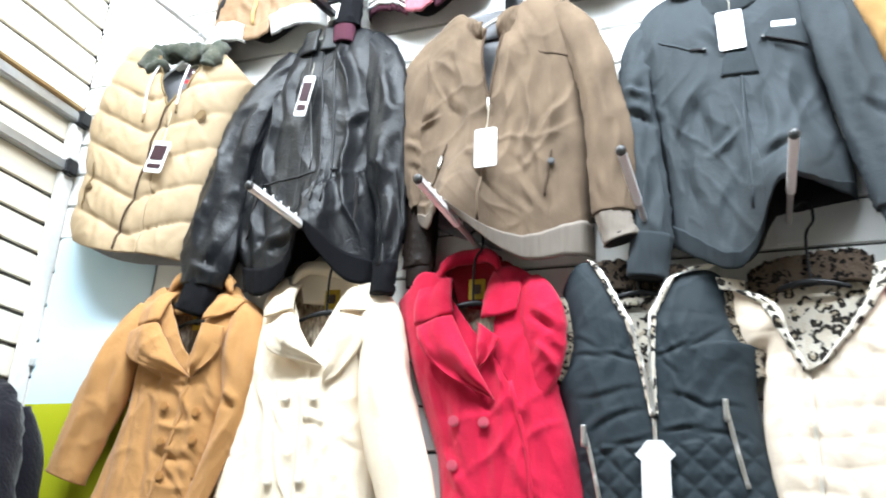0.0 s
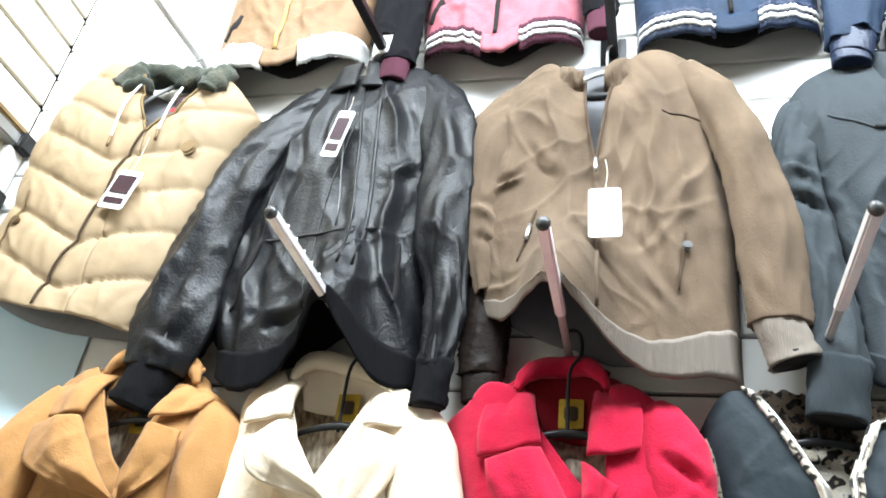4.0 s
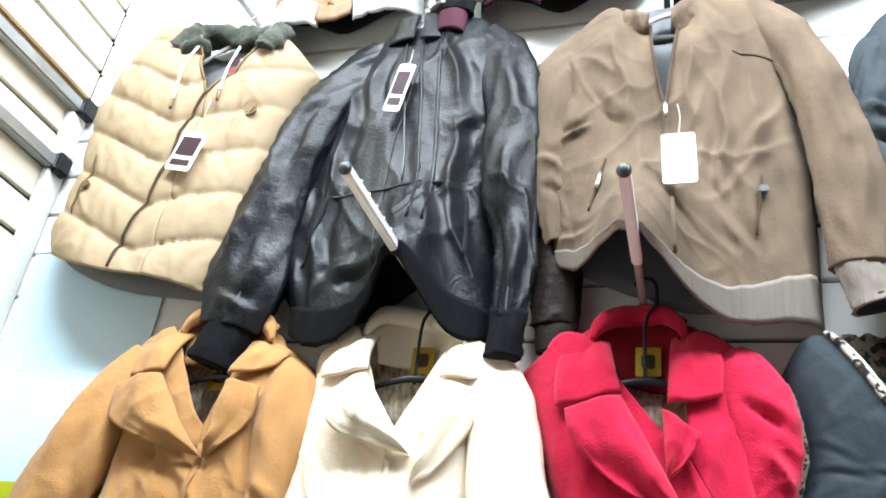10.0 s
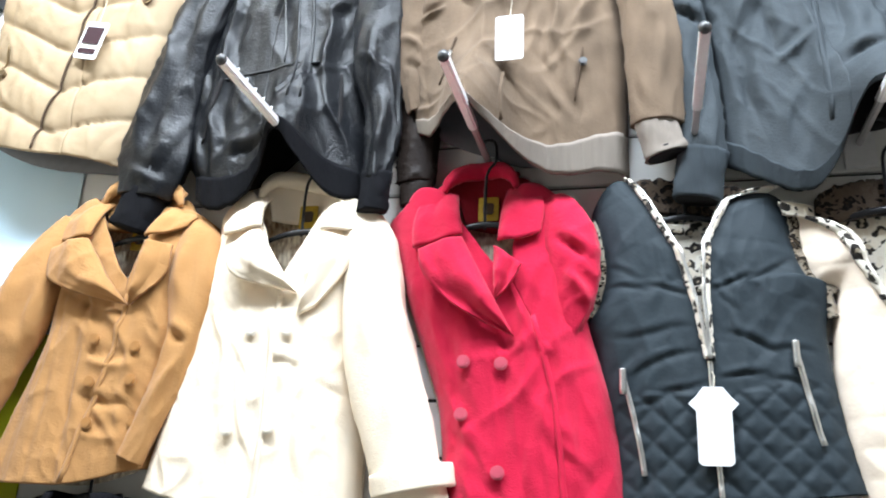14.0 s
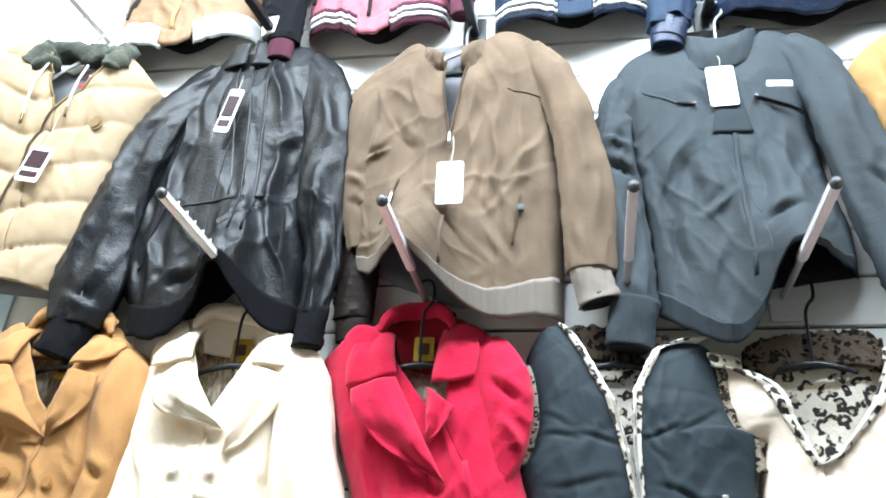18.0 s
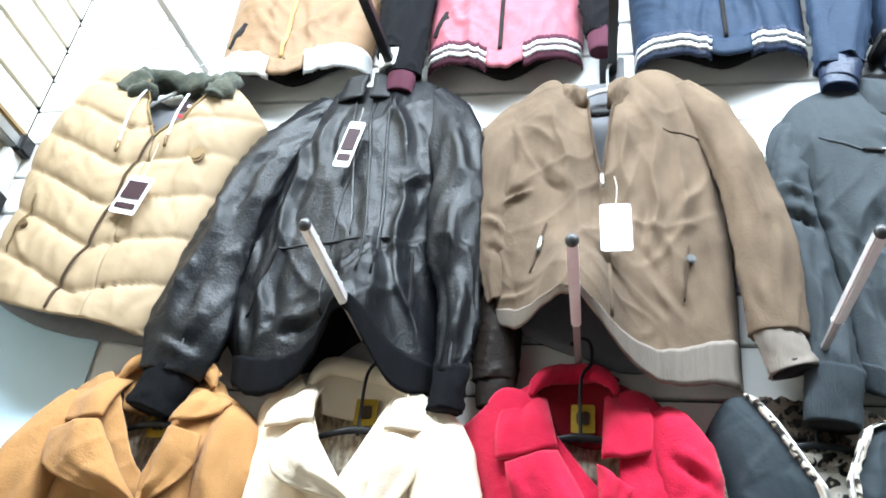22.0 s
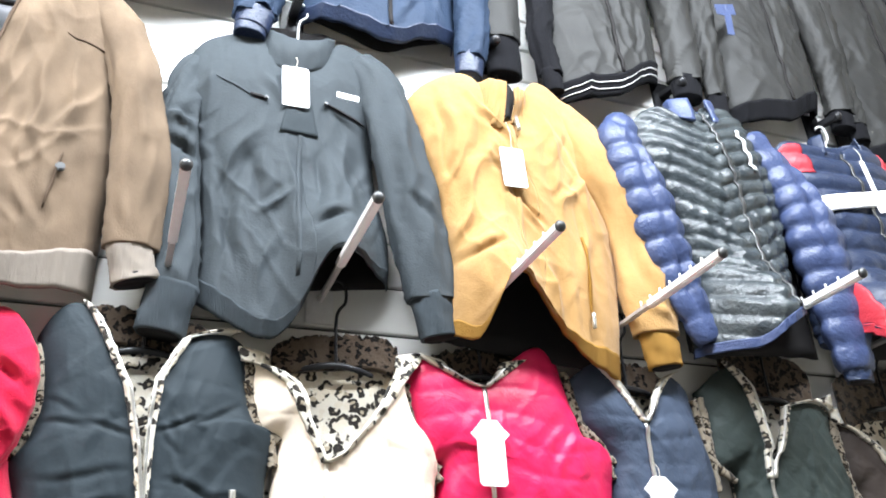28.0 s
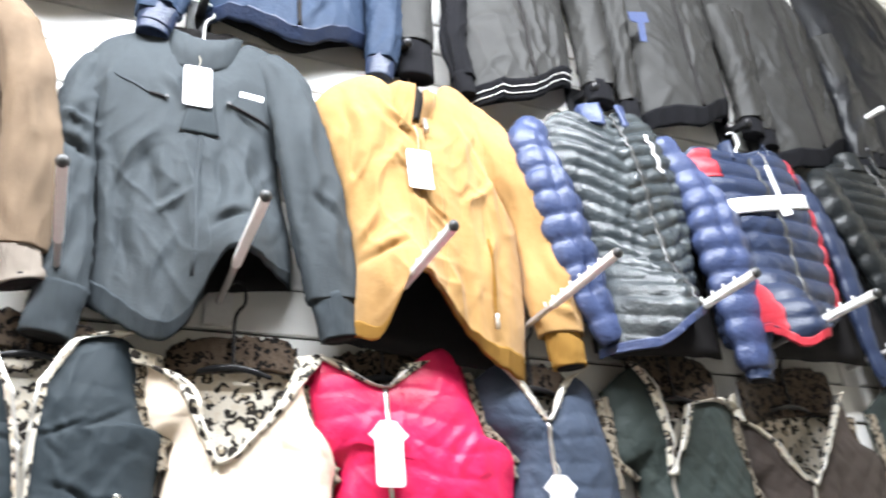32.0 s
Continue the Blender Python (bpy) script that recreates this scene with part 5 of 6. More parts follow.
    hanger(0.63, 2.96, 2.82, 0.28, 2.315, M["clear_plastic"], "clear plastic hanger inside the slate jacket")


def mustard_jacket():
    g = garment("mustard_jacket", "mustard suede bomber jacket with ribbed hem, lifted by an arm", "jacket", 1.1, 2.8, UPPER)
    b = Body([(0.882, 2.73), (0.922, 2.782), (0.99, 2.825), (1.04, 2.832), (1.085, 2.79), (1.13, 2.775), (1.175, 2.79), (1.215, 2.852), (1.27, 2.848), (1.335, 2.8)], [(0.91, 2.615), (0.935, 2.511), (0.952, 2.398), (0.966, 2.304)], [(1.342, 2.7), (1.345, 2.58), (1.392, 2.465), (1.395, 2.35), (1.385, 2.24)],
             [(0.955, 2.175), (0.992, 2.137), (1.014, 2.18), (1.032, 2.226), (1.06, 2.243), (1.1, 2.246), (1.142, 2.232), (1.19, 2.176), (1.255, 2.14), (1.37, 2.132)], depth=0.09, fold=0.01, seed=16.4, centre=0.52, gap=0.03, open_to=0.12, size=1.2, creases=16, crease=0.01, drape=0.006, deep_back=True, push=((1.04, 2.23, 0.08, 0.14, 0.11),),
             lines=((0.954, 2.741, 0.973, 2.516, 0.012, -0.018), (1.003, 2.446, 0.955, 2.305, 0.016, 0.026), (0.961, 2.305, 1.05, 2.318, 0.014, -0.026), (1.308, 2.744, 1.333, 2.566, 0.012, -0.018), (1.331, 2.573, 1.371, 2.462, 0.012, -0.016), (1.228, 2.479, 1.324, 2.573, 0.012, 0.014), (1.125, 2.471, 1.166, 2.395, 0.012, 0.016),
                    (1.0, 2.467, 1.074, 2.626, 0.02, 0.014), (1.158, 2.311, 1.198, 2.183, 0.016, 0.016), (1.282, 2.403, 1.273, 2.238, 0.016, 0.016), (0.915, 2.655, 0.922, 2.46, 0.014, 0.012), (1.22, 2.75, 1.24, 2.55, 0.02, 0.01)))
    b.build(g, M["mustard"], M["lining_and_shade"], nu=110, nv=130)
    b.band(g, M["rib_mustard"], (0.03, 0.02, 0.004, 0.002, 0.002, 0.004, 0.01, 0.03, 0.05, 0.055), label="mustard ribbed hem")
    b.welt(g, M["mustard"], 1.128, 2.66, 1.11, 2.3, 0.012, "placket", lift=0.002)
    b.zip(g, M["gunmetal"], 0.02, 0.12, 0.007, "zip_edge", side=1)
    cord("zip_pull", [b.over(1.138, 2.7, 0.008), b.over(1.136, 2.655, 0.012)], 0.006, M["silver"], g, "silver zip pull", rings=3)
    neck_collar(g, b, M["mustard"], M["mustard"], [(1.05, 2.812), (1.084, 2.806), (1.117, 2.79), (1.14, 2.788), (1.17, 2.8), (1.205, 2.818)], [(1.036, 2.73), (1.05, 2.684), (1.078, 2.657), (1.106, 2.657), (1.147, 2.7), (1.2, 2.75)], [(1.052, 2.82), (1.085, 2.838), (1.13, 2.84), (1.18, 2.842), (1.206, 2.825)], "gathered mustard collar", slit=0.5, gap=0.15, dark=M["lining_and_shade"], seed=6.0, pleat=0.011)
    edged_sleeve(g, [(1.25, 2.855), (1.31, 2.82), (1.373, 2.763), (1.407, 2.658), (1.449, 2.535), (1.49, 2.416), (1.515, 2.316), (1.512, 2.202)], [(1.25, 2.78), (1.28, 2.72), (1.305, 2.65), (1.325, 2.57), (1.365, 2.475), (1.38, 2.37), (1.38, 2.28), (1.398, 2.18)],
                 M["mustard"], M["rib_mustard"], 34.0, 2.3, 0.075, 0.045, -4, fold=0.009, flat=0.6, lines=((1.39, 2.6, 1.44, 2.42, 0.016, 0.016), (1.41, 2.42, 1.43, 2.28, 0.014, -0.014), (1.46, 2.38, 1.47, 2.24, 0.016, 0.014), (1.41, 2.25, 1.48, 2.22, 0.01, 0.012)))
    b.welt(g, M["mustard_welt"], 1.272, 2.2, 1.276, 2.4, 0.007, "pocket", "slanted welt pocket")
    cord("zip_pull", [b.over(1.272, 2.21, 0.01), b.over(1.27, 2.175, 0.012)], 0.005, M["silver"], g, rings=3)
    tag(g, 1.108, 2.54, 0.058, 0.105, clear_of(b, 1.108, 2.54, 0.058, 0.105), 2, label="blank white card tag", string=0.08)
    hanger(1.13, 2.925, 2.82, 0.28, 2.315, M["black_plastic"], "black plastic hanger inside the mustard jacket")
    scale_about_eye(g, 0.982)


def grey_puffer():
    g = garment("puffer_jacket", "shiny grey-green puffer jacket with blue quilted sleeves", "jacket", 1.65, 2.8, UPPER)
    b = Body([(1.495, 2.79), (1.54, 2.838), (1.6, 2.858), (1.66, 2.85), (1.77, 2.892), (1.85, 2.87), (1.91, 2.8)], [(1.515, 2.66), (1.555, 2.53), (1.578, 2.385), (1.572, 2.26)], [(1.918, 2.7), (1.925, 2.63), (1.905, 2.45)],
             [(1.57, 2.175), (1.611, 2.167), (1.655, 2.165), (1.7, 2.2), (1.78, 2.25), (1.885, 2.32)], push=((1.71, 2.22, 0.1, 0.14, 0.11),), depth=0.085, fold=0.008, seed=18.0, creases=40, crease=0.006, relief=baffles(0.044, 0.013, -0.42, 1.7, 0, 0.5, 0.02), centre=0.5, gap=0.02, open_to=0.06)
    b.build(g, M["puff_grey"], M["lining_and_shade"], nu=64, nv=130)
    b.band(g, M["puff_blue"], 0.022, label="blue bound hem", tuck=0.004)
    b.zip(g, M["gunmetal"], 0.02, 0.99, 0.009)
    b.seam(g, M["card"], 0.66, 0.16, 0.68, 0.36, 0.01, "chest_zip", "white chest zip", lift=0.008)
    stand_collar(g, M["puff_blue"], 1.7, 2.865, 0.078, 0.04, 0.066, 2.305, 4, open_=0.12, label="blue padded collar")
    edged_sleeve(g, [(1.46, 2.815), (1.402, 2.777), (1.401, 2.68), (1.418, 2.549), (1.448, 2.426), (1.482, 2.324), (1.512, 2.25), (1.55, 2.175)], [(1.525, 2.79), (1.5, 2.74), (1.512, 2.67), (1.545, 2.57), (1.57, 2.435), (1.592, 2.315), (1.605, 2.24), (1.62, 2.185)], M["puff_blue"], M["puff_navy"], 41.0, 2.285, 0.0, fold=0.006, flat=0.62, baffle=10, lines=((1.46, 2.72, 1.5, 2.45, 0.012, -0.02), (1.5, 2.45, 1.56, 2.25, 0.012, -0.02)))
    edged_sleeve(g, [(1.87, 2.865), (1.93, 2.79), (2.012, 2.659), (2.05, 2.538), (2.055, 2.397), (2.052, 2.265), (2.035, 2.14)], [(1.87, 2.77), (1.893, 2.68), (1.9, 2.55), (1.902, 2.43), (1.918, 2.31), (1.925, 2.215), (1.94, 2.13)], M["puff_blue"], M["puff_navy"], 44.0, 2.27, 0.025, fold=0.006, flat=0.6, baffle=11, lines=((1.95, 2.7, 1.97, 2.4, 0.014, -0.018),))
    hanger(1.7, 2.96, 2.84, 0.26, 2.315, M["black_plastic"], "black plastic hanger inside the grey puffer jacket")
    fallen_back(g, 1.58, 1.95, 2.17, 2.19, 2.5, 1.0)
    scale_about_eye(g, 0.968)


def striped_puffer():
    g = garment("puffer_jacket", "navy puffer jacket with red sides and white chest band", "jacket", 2.15, 2.8, UPPER)
    b = Body([(1.96, 2.785), (2.0, 2.832), (2.09, 2.825), (2.17, 2.815), (2.28, 2.868), (2.35, 2.85), (2.408, 2.795)], [(1.995, 2.64), (2.02, 2.517), (2.01, 2.395)], [(2.392, 2.7), (2.408, 2.6), (2.405, 2.45)],
             [(2.004, 2.243), (2.01, 2.193), (2.04, 2.172), (2.08, 2.19), (2.16, 2.22), (2.29, 2.285), (2.395, 2.36)], push=((2.06, 2.22, 0.11, 0.16, 0.14),), depth=0.085, fold=0.007, seed=22.0, relief=baffles(0.062, 0.014, 0.0, 2.15), centre=0.48, gap=0.03, open_to=0.08)
    b.build(g, M["puff_navy"], M["lining_and_shade"], nu=56, nv=100)
    b.zip(g, M["gunmetal"], 0.02, 0.99, 0.009)
    def stripe(s, v):
        x, z = 2.0 + 0.345 * s, 2.63 + 0.072 * s - 0.048 * v - 0.008 * math.sin(math.pi * s)
        p = b.over(x, z, 0.004)
        p.y = min(b.over(x, 2.63 + 0.072 * s - 0.012 * k).y for k in range(5)) - 0.004
        return p
    sheet("chest_band", stripe, 30, 6, 0.004, M["card"], g, "white chest band")
    for s0, s1 in ((0.0, 0.1), (0.83, 1.0)):
        def side(s, v, s0=s0, s1=s1):
            q = s0 + (s1 - s0) * s
            return b.at(q, 0.36 + 0.63 * v, 0.003)
        sheet("side_panel", side, 8, 50, 0.004, M["puff_red"], g, "red side panel")
    for s0, s1 in ((0.02, 0.2), (0.82, 0.98)):
        def yoke(s, v, s0=s0, s1=s1):
            return b.at(s0 + (s1 - s0) * s, 0.02 + 0.16 * v, 0.003)
        sheet("shoulder_panel", yoke, 8, 14, 0.004, M["puff_red"], g, "red shoulder panel")
    b.band(g, M["puff_red"], 0.02, s0=0.0, s1=0.45, name="hem_band", label="red bound hem", tuck=0.004, nu=24)
    stand_collar(g, M["puff_navy"], 2.2, 2.85, 0.085, 0.04, 0.06, 2.305, 6, open_=0.3, label="navy padded collar, folded open")
    sleeve(g, [(1.97, 2.74, 0.015), (1.99, 2.6, 0.02), (2.0, 2.45, 0.02), (2.0, 2.32, 0.02), (1.99, 2.24, 0.02)], (0.05, 0.056, 0.056, 0.05, 0.044), M["puff_navy"], M["puff_navy"], 51.0, 2.3, 0.02, baffle=9, fold=0.005)
    edged_sleeve(g, [(2.38, 2.84), (2.412, 2.79), (2.447, 2.643), (2.468, 2.51), (2.472, 2.399), (2.462, 2.272), (2.48, 2.15)], [(2.37, 2.77), (2.39, 2.7), (2.4, 2.6), (2.41, 2.5), (2.41, 2.4), (2.41, 2.28), (2.43, 2.16)], M["puff_navy"], M["puff_navy"], 54.0, 2.29, 0.02, fold=0.005, baffle=9)
    t = tag(g, 2.158, 2.66, 0.016, 0.14, 2.2, 6, label="narrow white paper tag")
    plate("foot", rounded(2.168, 2.578, 0.042, 0.022, 0.004, 20), 2.195, 0.002, M["card"], t)
    hanger(2.18, 2.93, 2.77, 0.26, 2.315, M["card"], "white plastic hanger inside the striped puffer jacket")
    fallen_back(g, 2.03, 2.47, 2.2, 2.21, 2.6, 2.0)
    scale_about_eye(g, 0.968)


def dark_puffer():
    g = garment("puffer_jacket", "dark green puffer jacket with narrow quilting", "jacket", 2.75, 2.8, UPPER)
    b = Body([(2.47, 2.82), (2.56, 2.88), (2.66, 2.895), (2.75, 2.905), (2.815, 2.885), (2.86, 2.8)], [(2.49, 2.67), (2.54, 2.5), (2.58, 2.355)], [(2.89, 2.66), (2.92, 2.52), (2.94, 2.4)],
             [(2.62, 2.2), (2.78, 2.18), (2.95, 2.22)], depth=0.085, fold=0.007, seed=26.0, relief=baffles(0.05, 0.013, -0.1, 2.75), centre=0.5, gap=0.02, open_to=0.08)
    b.build(g, M["puff_dark"], M["lining_and_shade"], nu=48, nv=100)
    b.zip(g, M["gunmetal"], 0.02, 0.99, 0.009)
    stand_collar(g, M["puff_dark"], 2.68, 2.895, 0.085, 0.04, 0.06, 2.305, 0, open_=0.12, label="dark padded collar")
    edged_sleeve(g, [(2.5, 2.86), (2.43, 2.8), (2.47, 2.666), (2.524, 2.5), (2.562, 2.355), (2.615, 2.252), (2.64, 2.17)], [(2.56, 2.82), (2.54, 2.75), (2.57, 2.63), (2.62, 2.49), (2.66, 2.36), (2.7, 2.26), (2.72, 2.18)], M["puff_dark"], M["rib_black"], 61.0, 2.285, 0.05, 0.036, fold=0.005, baffle=11)
    edged_sleeve(g, [(2.8, 2.9), (2.842, 2.849), (2.9, 2.727), (2.945, 2.6), (2.99, 2.5), (3.02, 2.38), (3.03, 2.25)], [(2.79, 2.82), (2.81, 2.75), (2.84, 2.65), (2.87, 2.55), (2.9, 2.45), (2.92, 2.35), (2.93, 2.25)], M["puff_dark"], M["rib_black"], 64.0, 2.285, 0.05, 0.036, fold=0.005, baffle=11)
    hanger(2.66, 2.97, 2.84, 0.26, 2.315, M["black_plastic"], "black plastic hanger inside the dark puffer jacket")
    fallen_back(g, 2.5, 2.98, 2.16, 2.2, 2.5, 3.0)
    scale_about_eye(g, 0.97)


for make in (sand_vest, leather_jacket, brown_jacket, slate_jacket, mustard_jacket, grey_puffer, striped_puffer, dark_puffer):
    make()


# ---- lower row ----
def pea_coat(label, cloth, lining, top, left, right, hem, lap_v, gap, leaves, fronts, seed, sleeves, spots, button, r, label_at, inner=None, centre=0.5, fold=0.01, open_v=0.3, centre_top=0.5, lines=(), creases=10):
    g = garment("pea_coat", label, "coat", 0, 0, LOWER)
    b = Body(top, left, right, hem, depth=0.08, fold=fold, seed=seed, centre=centre, gap=gap, open_to=open_v, gap_power=1.0, size=1.3, centre_top=centre_top, slant_to=lap_v, creases=creases, crease=0.006, drape=0.006, lines=[(*q, 0.6 * amp) for *q, amp in lines])
    b.build(g, cloth, lining, nu=100, nv=120)
    coat_collar(g, b, cloth, inner or cloth, leaves, fronts)
    cx = (leaves[0][0][0] + leaves[1][0][0]) / 2
    b.seam(g, cloth, centre + 0.012, lap_v, centre + 0.02, 0.995, 0.01, "front_edge", lift=0.002)
    buttons(g, b, spots, r, button)
    for outer, edge, cuff, folds in sleeves:
        arm = edged_sleeve(g, outer, edge, cloth, cloth, seed + outer[0][0], 2.29, 0.0, fold=0.006, flat=0.6, lines=folds)
        if cuff:
            a, w = Vector((-0.108, 2.29, 1.575)), 0.077
            d = Vector((0.2, 0, -0.98))
            tube("cuff", [a - d * 0.02, a, a + d * 0.02], (w, w * 1.02, w), cloth, arm, "turned-up cuff", flat=0.64, rings=6, sides=32, fold=0.002)
    lx, lz = label_at
    lab = plate("neck_label", rounded(lx, lz, 0.04, 0.05, 0.003), 2.312, 0.002, M["label"], g, "gold woven neck label")
    plate("mark", rounded(lx, lz, 0.022, 0.024, 0.005), 2.31, 0.001, M["brown_welt"], lab)
    hanger(cx + 0.012, 2.245, 2.062, 0.16, 2.3, M["black_plastic"], "black plastic hanger inside the coat", drop=0.014)
    return b


pea_coat("tan wool double-breasted pea coat with wide lapels", M["tan"], M["satin"], [(-0.985, 2.1), (-0.935, 2.145), (-0.87, 2.165), (-0.79, 2.12), (-0.71, 2.135), (-0.64, 2.125), (-0.59, 2.095)], [(-0.962, 1.99), (-0.945, 1.87), (-0.965, 1.77), (-1.0, 1.66)], [(-0.575, 2.0), (-0.6, 1.87), (-0.62, 1.77), (-0.645, 1.675)],
         [(-1.04, 1.552), (-0.9, 1.545), (-0.78, 1.55), (-0.665, 1.585)], 0.34, 0.22,
         [[(-0.838, 2.18), (-0.935, 2.15), (-0.968, 2.06), (-0.838, 2.055)], [(-0.685, 2.165), (-0.645, 2.125), (-0.632, 2.08), (-0.71, 2.05)]],
         [[(-0.838, 2.046), (-0.942, 2.034), (-0.925, 1.966), (-0.835, 1.925), (-0.726, 1.903)], [(-0.708, 2.04), (-0.648, 2.032), (-0.646, 1.979), (-0.675, 1.933), (-0.722, 1.903)]], 31.0,
         [([(-0.93, 2.15), (-0.998, 2.088), (-1.039, 1.993), (-1.078, 1.892), (-1.112, 1.782), (-1.142, 1.68)], [(-0.92, 2.06), (-0.93, 1.99), (-0.928, 1.93), (-0.94, 1.85), (-0.978, 1.76), (-1.022, 1.637)], False, ((-0.99, 2.02, -1.03, 1.86, 0.018, 0.014), (-1.03, 1.84, -1.07, 1.7, 0.016, 0.014), (-0.96, 1.95, -0.97, 1.84, 0.012, -0.014))),
          ([(-0.63, 2.12), (-0.582, 2.09), (-0.563, 2.014), (-0.572, 1.91), (-0.589, 1.821), (-0.615, 1.725), (-0.65, 1.61)], [(-0.65, 2.06), (-0.652, 2.0), (-0.65, 1.93), (-0.63, 1.865), (-0.63, 1.777), (-0.66, 1.691), (-0.704, 1.582)], False, ((-0.62, 2.03, -0.61, 1.92, 0.014, 0.014), (-0.63, 1.86, -0.59, 1.83, 0.012, -0.016), (-0.6, 1.8, -0.64, 1.68, 0.014, 0.012)))],
         [(-0.776, 1.742), (-0.69, 1.748), (-0.768, 1.662), (-0.68, 1.668), (-0.782, 1.829), (-0.692, 1.815)], M["horn"], 0.012, (-0.76, 2.065), centre=0.6, open_v=0.28, centre_top=0.5,
         lines=((-0.9, 1.94, -0.73, 1.885, 0.022, -0.022), (-0.8, 1.79, -0.7, 1.78, 0.014, 0.014), (-0.81, 1.72, -0.69, 1.7, 0.014, -0.014), (-0.845, 1.86, -0.82, 1.66, 0.014, -0.012), (-0.655, 1.95, -0.66, 1.8, 0.016, 0.014), (-0.9, 1.85, -0.9, 1.65, 0.022, 0.012), (-0.78, 1.65, -0.7, 1.63, 0.014, 0.01)))
pea_coat("cream wool double-breasted pea coat with turned-up cuffs", M["cream"], M["satin"], [(-0.585, 2.1), (-0.55, 2.135), (-0.495, 2.165), (-0.4, 2.12), (-0.31, 2.15), (-0.262, 2.13), (-0.225, 2.095)], [(-0.58, 2.03), (-0.59, 1.955), (-0.612, 1.85), (-0.63, 1.74), (-0.652, 1.64)], [(-0.235, 1.99), (-0.245, 1.867), (-0.236, 1.747), (-0.22, 1.643)],
         [(-0.669, 1.551), (-0.565, 1.528), (-0.472, 1.51), (-0.352, 1.506), (-0.279, 1.513), (-0.216, 1.512)], 0.34, 0.25,
         [[(-0.46, 2.175), (-0.515, 2.13), (-0.542, 2.055), (-0.448, 2.063)], [(-0.318, 2.152), (-0.262, 2.122), (-0.222, 2.07), (-0.32, 2.05)]],
         [[(-0.447, 2.053), (-0.506, 2.009), (-0.488, 1.956), (-0.423, 1.932), (-0.354, 1.92)], [(-0.318, 2.043), (-0.248, 2.037), (-0.267, 1.967), (-0.312, 1.9), (-0.349, 1.875)]], 35.0,
         [([(-0.27, 2.14), (-0.219, 2.098), (-0.181, 2.013), (-0.146, 1.898), (-0.113, 1.8), (-0.083, 1.696), (-0.061, 1.602), (-0.036, 1.518)], [(-0.275, 2.05), (-0.262, 2.0), (-0.255, 1.95), (-0.25, 1.87), (-0.252, 1.81), (-0.237, 1.732), (-0.2, 1.62), (-0.16, 1.505)], True, ((-0.21, 1.95, -0.19, 1.8, 0.02, 0.012), (-0.16, 1.8, -0.13, 1.65, 0.02, 0.01)))],
         [(-0.438, 1.845), (-0.362, 1.845), (-0.462, 1.655), (-0.378, 1.66)], M["cream_button"], 0.013, (-0.372, 2.1), centre=0.58, open_v=0.27, centre_top=0.5,
         lines=((-0.485, 1.95, -0.354, 1.893, 0.02, -0.022), (-0.343, 1.865, -0.306, 1.921, 0.014, -0.014), (-0.266, 1.877, -0.269, 1.779, 0.014, -0.016), (-0.396, 1.782, -0.339, 1.771, 0.01, -0.01), (-0.3, 1.74, -0.25, 1.73, 0.012, -0.01), (-0.34, 1.72, -0.33, 1.55, 0.014, -0.01)))
pea_coat("red wool double-breasted pea coat with wide lapels", M["red"], M["satin"], [(-0.203, 2.085), (-0.166, 2.112), (-0.12, 2.15), (0.0, 2.115), (0.085, 2.15), (0.14, 2.125), (0.175, 2.085)], [(-0.173, 1.986), (-0.139, 1.882), (-0.1, 1.773), (-0.073, 1.669)], [(0.184, 2.0), (0.192, 1.91), (0.212, 1.83), (0.235, 1.748), (0.255, 1.649)],
         [(-0.05, 1.36), (0.1, 1.34), (0.285, 1.36)], 0.34, 0.2,
         [[(-0.06, 2.165), (-0.112, 2.145), (-0.132, 2.012), (-0.03, 2.03)], [(0.045, 2.17), (0.1, 2.15), (0.116, 2.03), (0.038, 2.012)]],
         [[(-0.03, 2.022), (-0.114, 1.998), (-0.096, 1.944), (-0.027, 1.879), (0.073, 1.829)], [(0.03, 2.004), (0.086, 1.962), (0.076, 1.94), (0.058, 1.915), (0.036, 1.895)]], 39.0,
         [([(0.13, 2.14), (0.185, 2.098), (0.213, 2.02), (0.212, 1.93), (0.19, 1.87), (0.17, 1.8)], [(0.12, 2.06), (0.13, 2.02), (0.14, 1.96), (0.14, 1.91), (0.14, 1.86), (0.14, 1.8)], False, ((0.15, 2.03, 0.2, 1.97, 0.012, -0.016), (0.17, 1.95, 0.2, 1.89, 0.012, 0.016)))],
         [(-0.019, 1.784), (0.05, 1.78), (-0.021, 1.691), (0.049, 1.592)], M["red_button"], 0.0125, (0.008, 2.1), M["red_shaded"], centre=0.66, open_v=0.24, centre_top=0.5,
         lines=((-0.11, 1.96, 0.06, 1.82, 0.018, -0.016), (0.1, 2.0, 0.085, 1.7, 0.014, 0.012), (0.14, 2.03, 0.15, 1.85, 0.016, 0.014), (-0.06, 1.77, -0.01, 1.62, 0.016, 0.012), (0.09, 1.7, 0.1, 1.45, 0.014, -0.012), (0.16, 1.8, 0.18, 1.55, 0.018, 0.012), (-0.05, 1.66, 0.03, 1.6, 0.014, -0.01), (-0.1, 1.87, -0.04, 1.76, 0.014, 0.01)))


